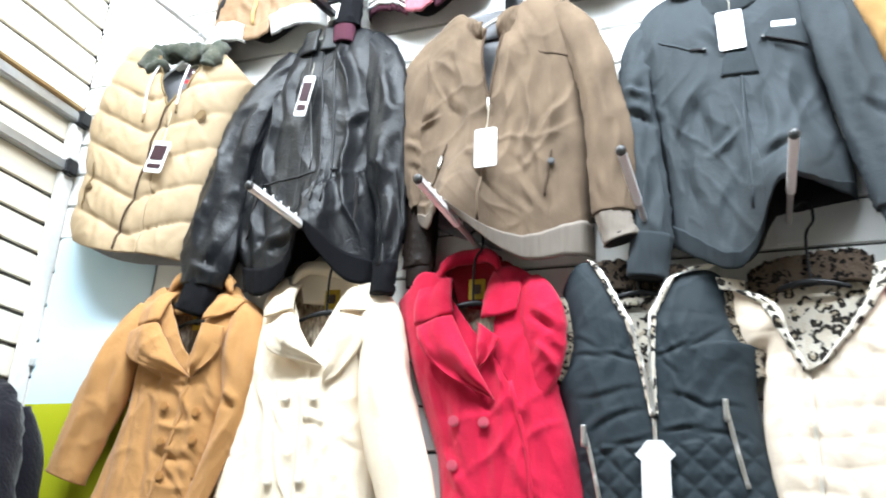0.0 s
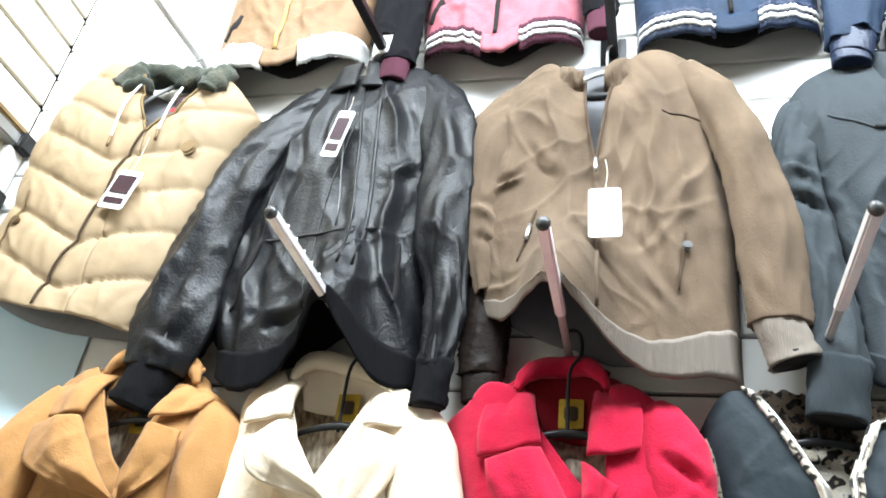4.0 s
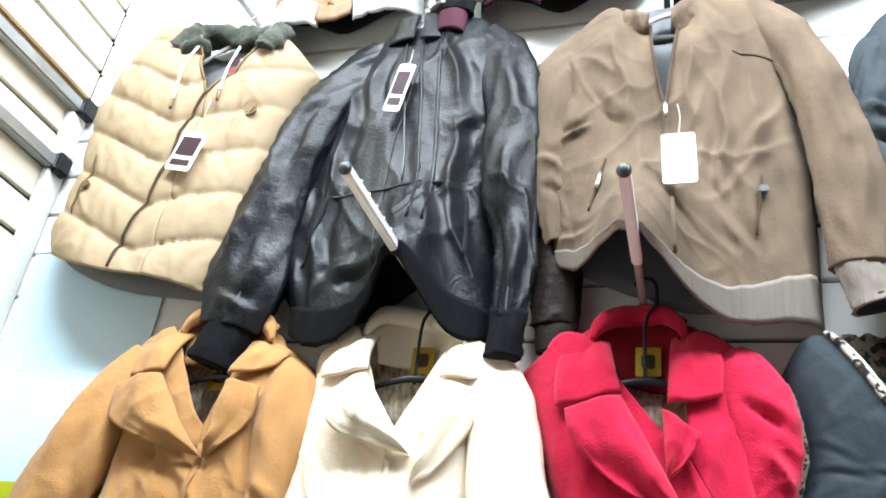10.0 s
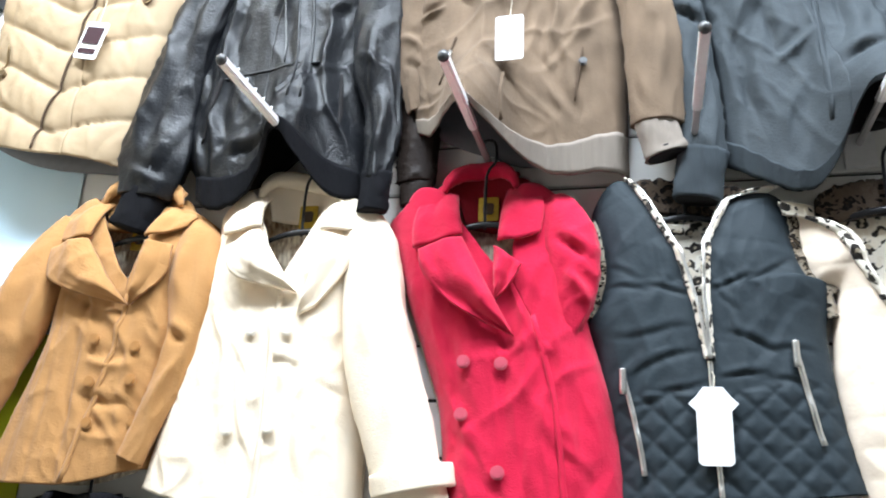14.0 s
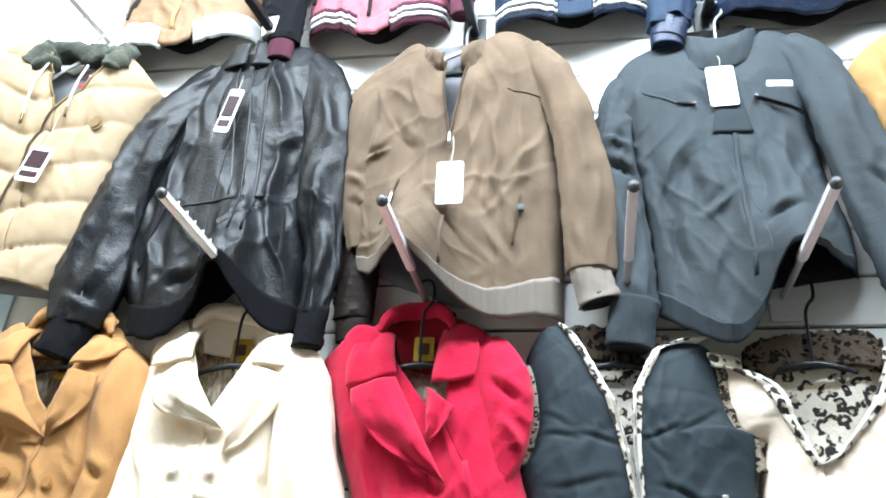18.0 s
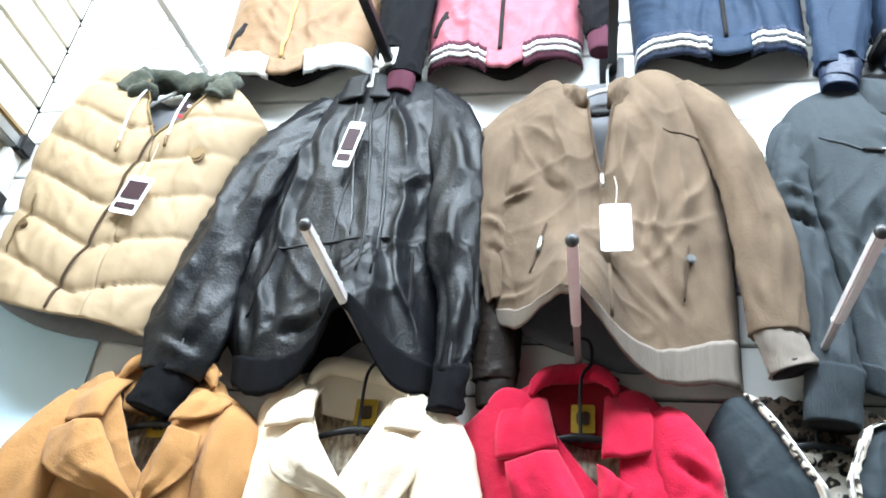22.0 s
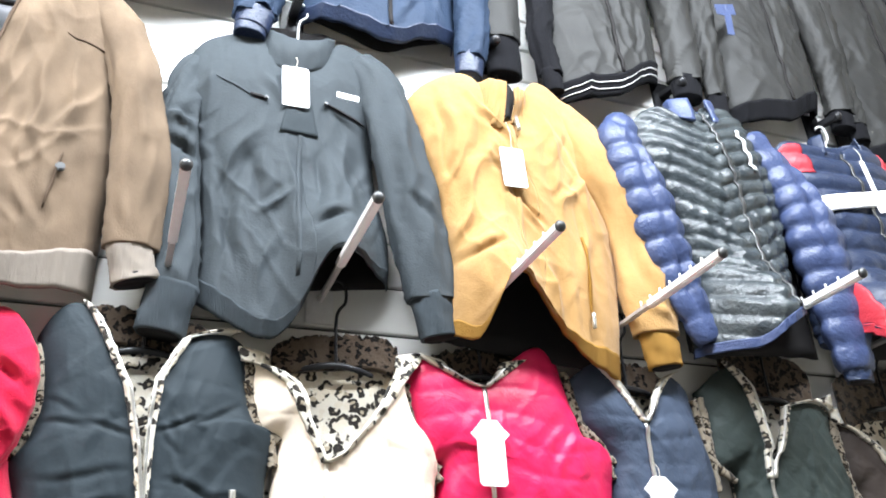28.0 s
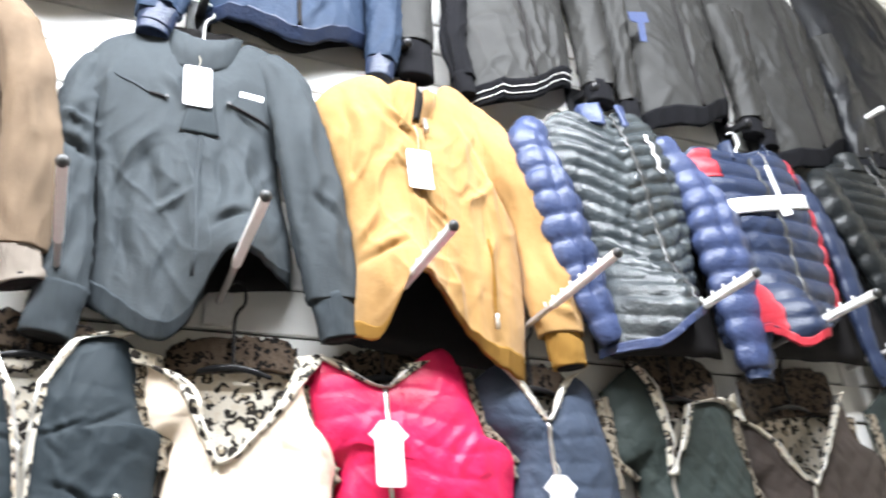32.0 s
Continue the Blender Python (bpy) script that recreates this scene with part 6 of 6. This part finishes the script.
def fur_vest(label, cloth, top, left, right, hem, gap, open_to, seed, relief, tag_at=None, power=0.8, fur="leopard", zip_mat="silver", pockets=(), centre=0.5, inside="leopard", edge_w=0.022, vee=None, folds=(), rise=0.018, lines=()):
    g = garment("quilted_vest", label, "vest", 0, 0, LOWER)
    b = Body(top, left, right, hem, depth=0.066, fold=0.005, seed=seed, creases=40, crease=0.003, relief=relief, centre=centre, gap=gap, open_to=open_to, gap_power=power, vee=vee, folds=folds, lines=lines)
    open_to = b.open_to
    b.build(g, cloth, M[inside], nu=96 if lines else 76, nv=140 if lines else 110)
    for side in (-1, 1):
        def edging(s, v, side=side):
            p = b.edge(side, open_to * v, 0.006 + 0.004 * math.sin(math.pi * s))
            w = edge_w * (1 - v) ** 1.4 + 0.011
            p.x += side * (s - 0.25) * w + 0.003 * noise.noise((v * 30, s * 5, seed))
            p.z += 0.012 * s * (1 - v)
            return p
        sheet("fur_edge", edging, 8, 50, 0.01, M[fur], g, "leopard plush edge of the opening")
        b.zip(g, M[zip_mat], 0.01, open_to, 0.006, "zip_edge", "", side, 0.011)
    b.zip(g, M[zip_mat], open_to, 0.995, 0.008, "zip")
    nl, nr = top[1], top[-2]
    def back_collar(s, v):
        x = nl[0] - 0.01 + (nr[0] - nl[0] + 0.02) * s
        z = nl[1] + (nr[1] - nl[1]) * s + rise - (0.052 + rise) * v - 0.03 * (2 * s - 1) ** 4
        k = 0.006 * noise.noise((s * 16, v * 3, seed)) + 0.004 * noise.noise((s * 45, v * 9, seed + 3))
        return (x, 2.33 - 0.012 * abs(2 * s - 1) ** 2 + 0.4 * k, z + k * (1 - v) * 2)
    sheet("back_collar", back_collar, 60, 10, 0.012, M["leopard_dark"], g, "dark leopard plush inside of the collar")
    for side, edge in ((0.0, b.left), (1.0, b.right)):
        pts = [b.at(side, v) + Vector((0.004 * side - 0.002, -0.02, 0)) for v in (0.03, 0.14, 0.26, 0.38)]
        fur_roll(g, M["leopard_trim"], pts, 0.009, "armhole_trim", "leopard plush trim of the armhole", seed + side)
    for s, v0, v1 in pockets:
        z = b.seam(g, M["silver"], s, v0, s + 0.02, v1, 0.009, "pocket_zip", "silver pocket zip", lift=0.006)
        p = b.at(s, v0, 0.012)
        cord("pull", [p + Vector((0, 0, 0.012)), p, p + Vector((0.0, 0, -0.032))], 0.006, M["silver"], z, rings=6)
    if tag_at:
        x, z, w, h = tag_at
        tag(g, x, z, w, h, b.at(centre, 0.5).y - 0.014, 0, 0.012, 0.02, label="white bottle-shaped card tag", string=0.03)
    hanger((nl[0] + nr[0]) / 2, 2.25, 2.07, 0.15, 2.322, M["black_plastic"], "black plastic hanger inside the quilted vest", drop=0.012)
    return b


def quilt_mix(x, z, s, v):
    """Wide bands on the chest, diamonds below the waist."""
    if v < 0.68:
        return baffles(0.1, 0.003, 0.15, 0.42, 0.02, 0.16, 0.04)(x, z, s, v)
    return diamonds(0.056, 0.007)(x, z, s, v)


fur_vest("black quilted vest with leopard plush lining and silver zips", M["black_quilt"], [(0.205, 2.085), (0.258, 2.145), (0.37, 2.1), (0.5, 2.115), (0.56, 2.095)], [(0.228, 1.975), (0.215, 1.9), (0.195, 1.86), (0.212, 1.8), (0.234, 1.698), (0.243, 1.6)], [(0.574, 1.985), (0.595, 1.938), (0.625, 1.928), (0.607, 1.848), (0.612, 1.767), (0.626, 1.671)],
         [(0.23, 1.54), (0.332, 1.537), (0.424, 1.55), (0.515, 1.564), (0.648, 1.582)], 0.27, 0.56, 71.0, quilt_mix, (0.406, 1.677, 0.056, 0.128), 2.3, pockets=((0.11, 0.62, 0.9), (0.84, 0.58, 0.86)), centre=0.47,
         vee=([(0.272, 2.14), (0.33, 2.073), (0.381, 1.98), (0.4, 1.89), (0.412, 1.79)], [(0.53, 2.1), (0.455, 2.082), (0.418, 2.003), (0.412, 1.89), (0.413, 1.79)]), edge_w=0.012,
         lines=((0.225, 1.923, 0.311, 1.919, 0.006, -0.0042), (0.3, 1.92, 0.39, 1.907, 0.006, -0.0042), (0.41, 1.919, 0.487, 1.939, 0.006, -0.0042), (0.475, 1.936, 0.56, 1.972, 0.006, -0.0042), (0.24, 1.697, 0.328, 1.734, 0.006, -0.0042), (0.315, 1.73, 0.4, 1.757, 0.006, -0.0042), (0.42, 1.763, 0.502, 1.76, 0.006, -0.0042), (0.49, 1.759, 0.59, 1.742, 0.006, -0.0042),
                (0.26, 1.764, 0.39, 1.806, 0.008, -0.0055), (0.435, 1.834, 0.52, 1.803, 0.008, -0.0055), (0.5, 1.806, 0.58, 1.806, 0.007, -0.004), (0.232, 1.972, 0.28, 1.938, 0.006, -0.004), (0.425, 1.92, 0.455, 1.878, 0.006, -0.0035), (0.245, 1.836, 0.375, 1.844, 0.008, -0.004)))
fur_vest("cream quilted vest lined with leopard plush", M["beige_quilt"], [(0.56, 2.04), (0.615, 2.105), (0.72, 2.11), (0.84, 2.13), (0.868, 2.055)], [(0.568, 1.98), (0.588, 1.933), (0.622, 1.92), (0.618, 1.86), (0.61, 1.75), (0.62, 1.65)], [(0.862, 2.03), (0.884, 1.923), (0.925, 1.885), (0.919, 1.831), (0.918, 1.7)],
         [(0.635, 1.555), (0.75, 1.535), (0.92, 1.555)], 0.34, 0.38, 73.0, baffles(0.05, 0.004, 0, 0.7, 0, 0.3, 0.02), None, 0.95, fur="leopard", zip_mat="cream_button", centre=0.44, edge_w=0.046,
         vee=([(0.595, 2.085), (0.657, 2.012), (0.689, 1.922), (0.704, 1.873)], [(0.835, 2.1), (0.791, 1.98), (0.729, 1.889), (0.706, 1.873)]))
fur_vest("pink-red quilted vest with leopard plush collar", M["red_quilt"], [(0.865, 2.05), (0.905, 2.095), (1.02, 2.065), (1.15, 2.14), (1.212, 2.115)], [(0.87, 1.987), (0.895, 1.903), (0.93, 1.884), (0.923, 1.8), (0.922, 1.65)], [(1.228, 2.035), (1.258, 1.942), (1.31, 1.916), (1.297, 1.81), (1.29, 1.65)],
         [(0.925, 1.5), (1.1, 1.48), (1.28, 1.5)], 0.2, 0.12, 75.0, baffles(0.055, 0.005, 0.0, 1.02, 0, 0.25, 0.03), (1.01, 1.9, 0.056, 0.125), centre=0.42, edge_w=0.048,
         vee=([(0.905, 2.1), (0.95, 2.06), (1.022, 2.045)], [(1.158, 2.125), (1.109, 2.084), (1.024, 2.045)]))
fur_vest("navy quilted vest with leopard plush lining", M["navy_quilt"], [(1.225, 2.075), (1.29, 2.115), (1.37, 2.085), (1.45, 2.11), (1.535, 2.07)], [(1.237, 1.992), (1.302, 1.918), (1.296, 1.817), (1.29, 1.65)], [(1.54, 1.996), (1.556, 1.882), (1.556, 1.8), (1.56, 1.65)],
         [(1.28, 1.5), (1.4, 1.48), (1.56, 1.5)], 0.17, 0.16, 77.0, baffles(0.05, 0.0045, 0.0, 1.38, 0, 0.25, 0.02), (1.37, 1.81, 0.054, 0.115), centre=0.46,
         vee=([(1.297, 2.095), (1.346, 2.035), (1.374, 1.981)], [(1.475, 2.085), (1.408, 2.027), (1.376, 1.981)]))
fur_vest("bottle green quilted vest with leopard plush lining", M["green_quilt"], [(1.56, 2.08), (1.64, 2.135), (1.75, 2.1), (1.87, 2.1), (1.935, 2.06)], [(1.562, 1.97), (1.566, 1.91), (1.61, 1.884), (1.61, 1.7)], [(1.915, 1.98), (1.925, 1.91), (1.93, 1.85), (1.925, 1.7)],
         [(1.58, 1.5), (1.72, 1.48), (1.86, 1.5)], 0.14, 0.42, 79.0, diamonds(0.075, 0.0035), None, 1.0, centre=0.4, rise=0.075,
         vee=([(1.645, 2.125), (1.685, 2.058), (1.686, 1.939), (1.676, 1.851)], [(1.905, 2.07), (1.759, 2.045), (1.712, 1.94), (1.678, 1.851)]))
fur_vest("dark brown quilted vest with leopard plush lining", M["brown_quilt"], [(1.93, 2.03), (1.97, 2.08), (2.1, 2.1), (2.26, 2.115), (2.315, 2.07)], [(1.925, 1.9), (1.95, 1.85), (1.94, 1.7)], [(2.31, 1.96), (2.38, 1.925), (2.37, 1.83), (2.36, 1.7)],
         [(1.92, 1.5), (2.1, 1.48), (2.34, 1.5)], 0.28, 0.34, 81.0, diamonds(0.075, 0.0035), None, 0.9, centre=0.46, rise=0.075,
         vee=([(1.95, 2.06), (2.017, 1.955), (2.074, 1.871)], [(2.27, 2.1), (2.174, 1.987), (2.078, 1.871)]))
fur_vest("dark quilted vest with tan plush collar", M["green_quilt"], [(2.4, 2.08), (2.48, 2.14), (2.6, 2.13), (2.74, 2.15), (2.83, 2.09)], [(2.4, 1.86), (2.42, 1.7)], [(2.8, 1.85), (2.8, 1.7)],
         [(2.42, 1.5), (2.6, 1.48), (2.8, 1.5)], 0.24, 0.3, 83.0, diamonds(0.075, 0.0035), None, 0.9, centre=0.46, rise=0.075, fur="beige_lining",
         vee=([(2.5, 2.14), (2.62, 1.95)], [(2.74, 2.15), (2.62, 1.95)]))


# ---- top row: hems and cuffs show ----
def top_jacket(label, cloth, rib, x0, x1, zl, zc, zr, seed, lining="lining_and_shade", band=0.05, stripes=((0.25, 0.42), (0.55, 0.72)), gaps=None, strip=None, sleeves=(), pocket=None, depth=0.09, fold=0.014, name="bomber_jacket", high=3.52, sleeve_cloth=None, deep=False, arm_cloths=()):
    g = garment(name, label, "jacket", 0, 0, HIGH)
    w = x1 - x0
    b = Body([(x0 - 0.01, high - 0.1), (x0 + w * 0.3, high), (x0 + w * 0.5, high - 0.03), (x0 + w * 0.7, high), (x1 + 0.01, high - 0.1)], [(x0 - 0.01, zl + 0.35), (x0 - 0.005, zl + 0.18)], [(x1 + 0.01, zr + 0.35), (x1 + 0.005, zr + 0.18)],
             [(x0, zl + band), (x0 + w * 0.28, (zl + zc) / 2 + band), (x0 + w * 0.52, zc + 0.01 + band * 0.5), (x0 + w * 0.75, (zr + zc) / 2 + band), (x1, zr + band)], depth=depth, fold=fold, seed=seed, size=1.3, creases=16, deep_back=deep)
    b.build(g, cloth, M[lining], nu=60, nv=70)
    for s0, s1 in gaps or ((0, 0.42), (0.64, 1)):
        b.band(g, rib, band, s0=s0, s1=s1, stripes=stripes, nu=28, tuck=0.02)
    if gaps is None:
        def flap(s, v):
            p = b.at(0.42 + 0.22 * s, 0.99, 0.001)
            p.z -= band * 1.0 * v
            return p
        sheet("placket_foot", flap, 10, 4, 0.006, cloth, g)
    b.zip(g, strip or M["lining_and_shade"], 0.02, 0.99, 0.009)
    if pocket:
        b.seam(g, M["lining_and_shade"], *pocket, 0.02, "pocket", "dark slanted welt pocket")
    for i, (path, r, cuffm) in enumerate(sleeves):
        sleeve(g, path, (r, r, r * 0.95, r * 0.85), (arm_cloths[i] if arm_cloths else None) or sleeve_cloth or cloth, cuffm or rib, seed + path[0][0], 2.285, 0.055, fold=0.01, flat=0.7)
    return b


top_jacket("caramel leatherette bomber jacket with white striped hem", M["caramel"], M["stripe"], -0.885, -0.5, 2.945, 2.905, 2.965, 91.0, stripes=(), strip=M["yellow_strip"], pocket=(0.1, 0.93, 0.19, 0.78),
           sleeves=(([(-0.47, 3.4), (-0.44, 3.2), (-0.43, 3.08), (-0.425, 2.97)], 0.05, M["stripe"]),), sleeve_cloth=M["rib_black"])
top_jacket("rose leatherette bomber jacket with white striped hem", M["rose"], M["rib_plum"], -0.36, 0.005, 2.955, 2.893, 2.965, 93.0, pocket=(0.07, 0.93, 0.15, 0.78),
           sleeves=(([(-0.385, 3.4), (-0.39, 3.2), (-0.395, 3.05), (-0.4, 2.9)], 0.045, None), ([(0.02, 3.4), (0.035, 3.2), (0.04, 3.1), (0.045, 3.0)], 0.04, None)), sleeve_cloth=M["rib_black"])
top_jacket("blue bomber jacket with white striped hem", M["denim"], M["puff_navy"], 0.12, 0.49, 2.94, 2.9, 2.945, 95.0,
           sleeves=(([(0.52, 3.4), (0.535, 3.2), (0.53, 3.0), (0.52, 2.86)], 0.05, M["puff_navy"]),))
top_jacket("dark blue jacket with small white label", M["denim"], M["puff_navy"], 0.63, 1.03, 2.92, 2.865, 2.94, 97.0, band=0.03, stripes=(), gaps=((0, 1),),
           sleeves=(([(0.6, 3.4), (0.585, 3.2), (0.56, 3.02), (0.53, 2.88)], 0.055, M["puff_navy"]), ([(1.05, 3.4), (1.06, 3.2), (1.06, 3.0), (1.045, 2.87)], 0.05, M["puff_navy"])))
WASHED = (
    (1.27, 1.64, 2.79, 2.865, 2.965, 3.55, "grey washed leather jacket with black striped hem", ((0.36, 0.395), (0.68, 0.715)),
     (([(1.25, 3.42), (1.265, 3.25), (1.262, 3.1), (1.252, 3.0), (1.268, 2.88)], 0.036, "rib_black"), ([(1.67, 3.42), (1.7, 3.25), (1.698, 3.06), (1.692, 2.95)], 0.06, None))),
    (1.84, 2.21, 2.855, 2.905, 2.985, 3.65, "dark washed leather jacket with ribbed hem", (),
     (([(1.82, 3.42), (1.8, 3.2), (1.795, 3.05), (1.788, 2.92)], 0.042, None), ([(2.24, 3.42), (2.262, 3.2), (2.262, 3.08), (2.245, 2.96)], 0.055, None))),
    (2.28, 2.68, 2.79, 2.85, 2.94, 3.68, "dark washed leather jacket with ribbed hem", (),
     (([(2.3, 3.42), (2.29, 3.2), (2.285, 3.05), (2.29, 2.93)], 0.045, None), ([(2.71, 3.42), (2.735, 3.2), (2.745, 3.05), (2.74, 2.93)], 0.055, None))),
    (2.74, 3.28, 2.84, 2.86, 3.05, 3.8, "black leather jacket at the end of the row", (),
     (([(2.73, 3.4), (2.71, 3.2), (2.7, 3.05), (2.69, 2.9)], 0.05, None), ([(3.31, 3.4), (3.34, 3.2), (3.36, 3.05), (3.36, 2.97)], 0.055, None))))
for n, (x0, x1, zl, zc, zr, high, lab, lines, arms) in enumerate(WASHED):
    top_jacket(lab, M["smoke"] if n < 3 else M["leather"], M["rib_black"], x0, x1, zl, zc, zr, 101.0 + 2 * n, stripes=lines, gaps=((0, 1),), band=0.055, high=high, fold=0.011,
               sleeves=[(path, r, None) for path, r, cloth in arms], arm_cloths=[M[cloth] if cloth else None for path, r, cloth in arms], name="leather_jacket", deep=True)
    if n == 1:
        strip = plate("hang_tag", [(1.81, 3.225), (1.88, 3.245), (1.882, 3.205), (1.862, 3.2), (1.856, 3.12), (1.832, 3.118), (1.838, 3.19), (1.812, 3.19)], 2.225, 0.002, M["puff_blue"], None, "small violet card tag")
        tagged(strip, "small violet card tag hanging from a washed jacket", "tag")


# ---- a brown jacket behind the black one, dark clothes below, plush jacket on the side wall ----
def hidden_brown():
    g = garment("brown_leather_jacket", "dark brown leather jacket hanging behind the black one", "jacket", 0, 0, UPPER)
    b = Body([(-0.5, 2.7), (-0.4, 2.76), (-0.33, 2.74), (-0.18, 2.68)], [(-0.5, 2.5)], [(-0.2, 2.5)], [(-0.5, 2.27), (-0.2, 2.25)], y=2.352, depth=0.012, fold=0.003, seed=7)
    b.build(g, M["dark_brown"], M["lining_and_shade"], nu=20, nv=20, thick=0.003)
    sleeve(g, [(-0.2, 2.6), (-0.172, 2.45), (-0.152, 2.3), (-0.146, 2.17)], (0.04, 0.045, 0.046, 0.042), M["dark_brown"], M["dark_brown"], 3.0, 2.325, 0.05, flat=0.5, cuff_r=0.036)


def hidden_grey():
    g = garment("leather_jacket", "grey washed jacket half hidden behind the dark blue one", "jacket", 0, 0, HIGH)
    b = Body([(0.78, 3.35), (0.88, 3.42), (1.0, 3.42), (1.1, 3.35)], [(0.76, 3.2)], [(1.13, 3.2)], [(0.78, 3.0), (1.12, 3.02)], y=2.352, depth=0.012, fold=0.003, seed=17)
    b.build(g, M["smoke"], M["lining_and_shade"], nu=20, nv=20, thick=0.003)
    sleeve(g, [(1.1, 3.36), (1.135, 3.22), (1.142, 3.1), (1.145, 2.97)], (0.05, 0.062, 0.064, 0.056), M["smoke"], M["rib_black"], 5.0, 2.305, 0.11, flat=0.55, cuff_r=0.05)


hidden_brown()
hidden_grey()
for n, (x0, x1, z, mat) in enumerate(((-1.0, -0.55, 1.53, "rib_black"), (-0.5, -0.1, 1.44, "leather"), (0.25, 0.62, 1.5, "rib_black"), (0.66, 1.02, 1.515, "smoke"), (1.05, 1.5, 1.42, "slate"))):
    g = garment("dark_jacket", "dark jacket hanging in the row below", "jacket", 0, 0, "dark jackets of the bottom row")
    w = x1 - x0
    b = Body([(x0, z - 0.06), (x0 + w * 0.3, z), (x0 + w * 0.5, z - 0.02), (x0 + w * 0.7, z), (x1, z - 0.06)], [(x0, z - 0.3)], [(x1, z - 0.3)], [(x0, z - 0.66), (x0 + w / 2, z - 0.68), (x1, z - 0.66)], depth=0.06, fold=0.012, seed=140 + n, gap=0.06, open_to=0.2)
    b.build(g, M[mat], M["lining_and_shade"], nu=30, nv=30)
    stand_collar(g, M[mat], x0 + w / 2, z - 0.02, 0.08, 0.05, 0.05, 2.3, 0, open_=0.2)
    for side, x in ((-1, x0), (1, x1)):
        sleeve(g, [(x - side * 0.05, z - 0.03), (x, z - 0.1), (x + side * 0.02, z - 0.3), (x + side * 0.03, z - 0.55)], (0.03, 0.05, 0.055, 0.045), M[mat], M["rib_black"], 150 + n, 2.305, 0.05)
    hanger(x0 + w / 2, z + 0.09, z, 0.3, 2.325, M["black_plastic"], "black plastic hanger of the bottom row")

plush = garment("plush_jacket", "black plush jacket with a yellow badge on the side wall", "jacket", 0, 0, "")
pb = tube("body", [(-1.34, 2.22, 1.9), (-1.33, 2.2, 1.8), (-1.32, 2.18, 1.6), (-1.32, 2.18, 1.3)], (0.05, 0.14, 0.17, 0.18), M["fuzzy"], plush, flat=0.5, rings=30, sides=24, fold=0.02)
for v in pb.data.vertices:
    v.co += v.normal * noise.noise(v.co * 45) * 0.012
tube("sleeve", [(-1.31, 2.3, 1.84), (-1.28, 2.33, 1.7), (-1.27, 2.33, 1.45)], (0.04, 0.06, 0.055), M["fuzzy"], plush, flat=0.8, fold=0.01)
disc("badge", (-1.2, 2.06, 1.72), 0.03, 0.01, M["yellow_print"], plush, "round yellow badge")
hk = thing("clothes_hanger", (-1.36, 2.215, 1.9), "grey wire hanger on the side wall", "hanger", "clothes hangers")
cord("hook", [(0.02, 0, -0.02), (0.0, 0, 0.03), (0.0, 0.012, 0.055), (-0.02, 0.02, 0.06), (-0.05, 0.02, 0.045)], 0.003, M["rail"], hk)
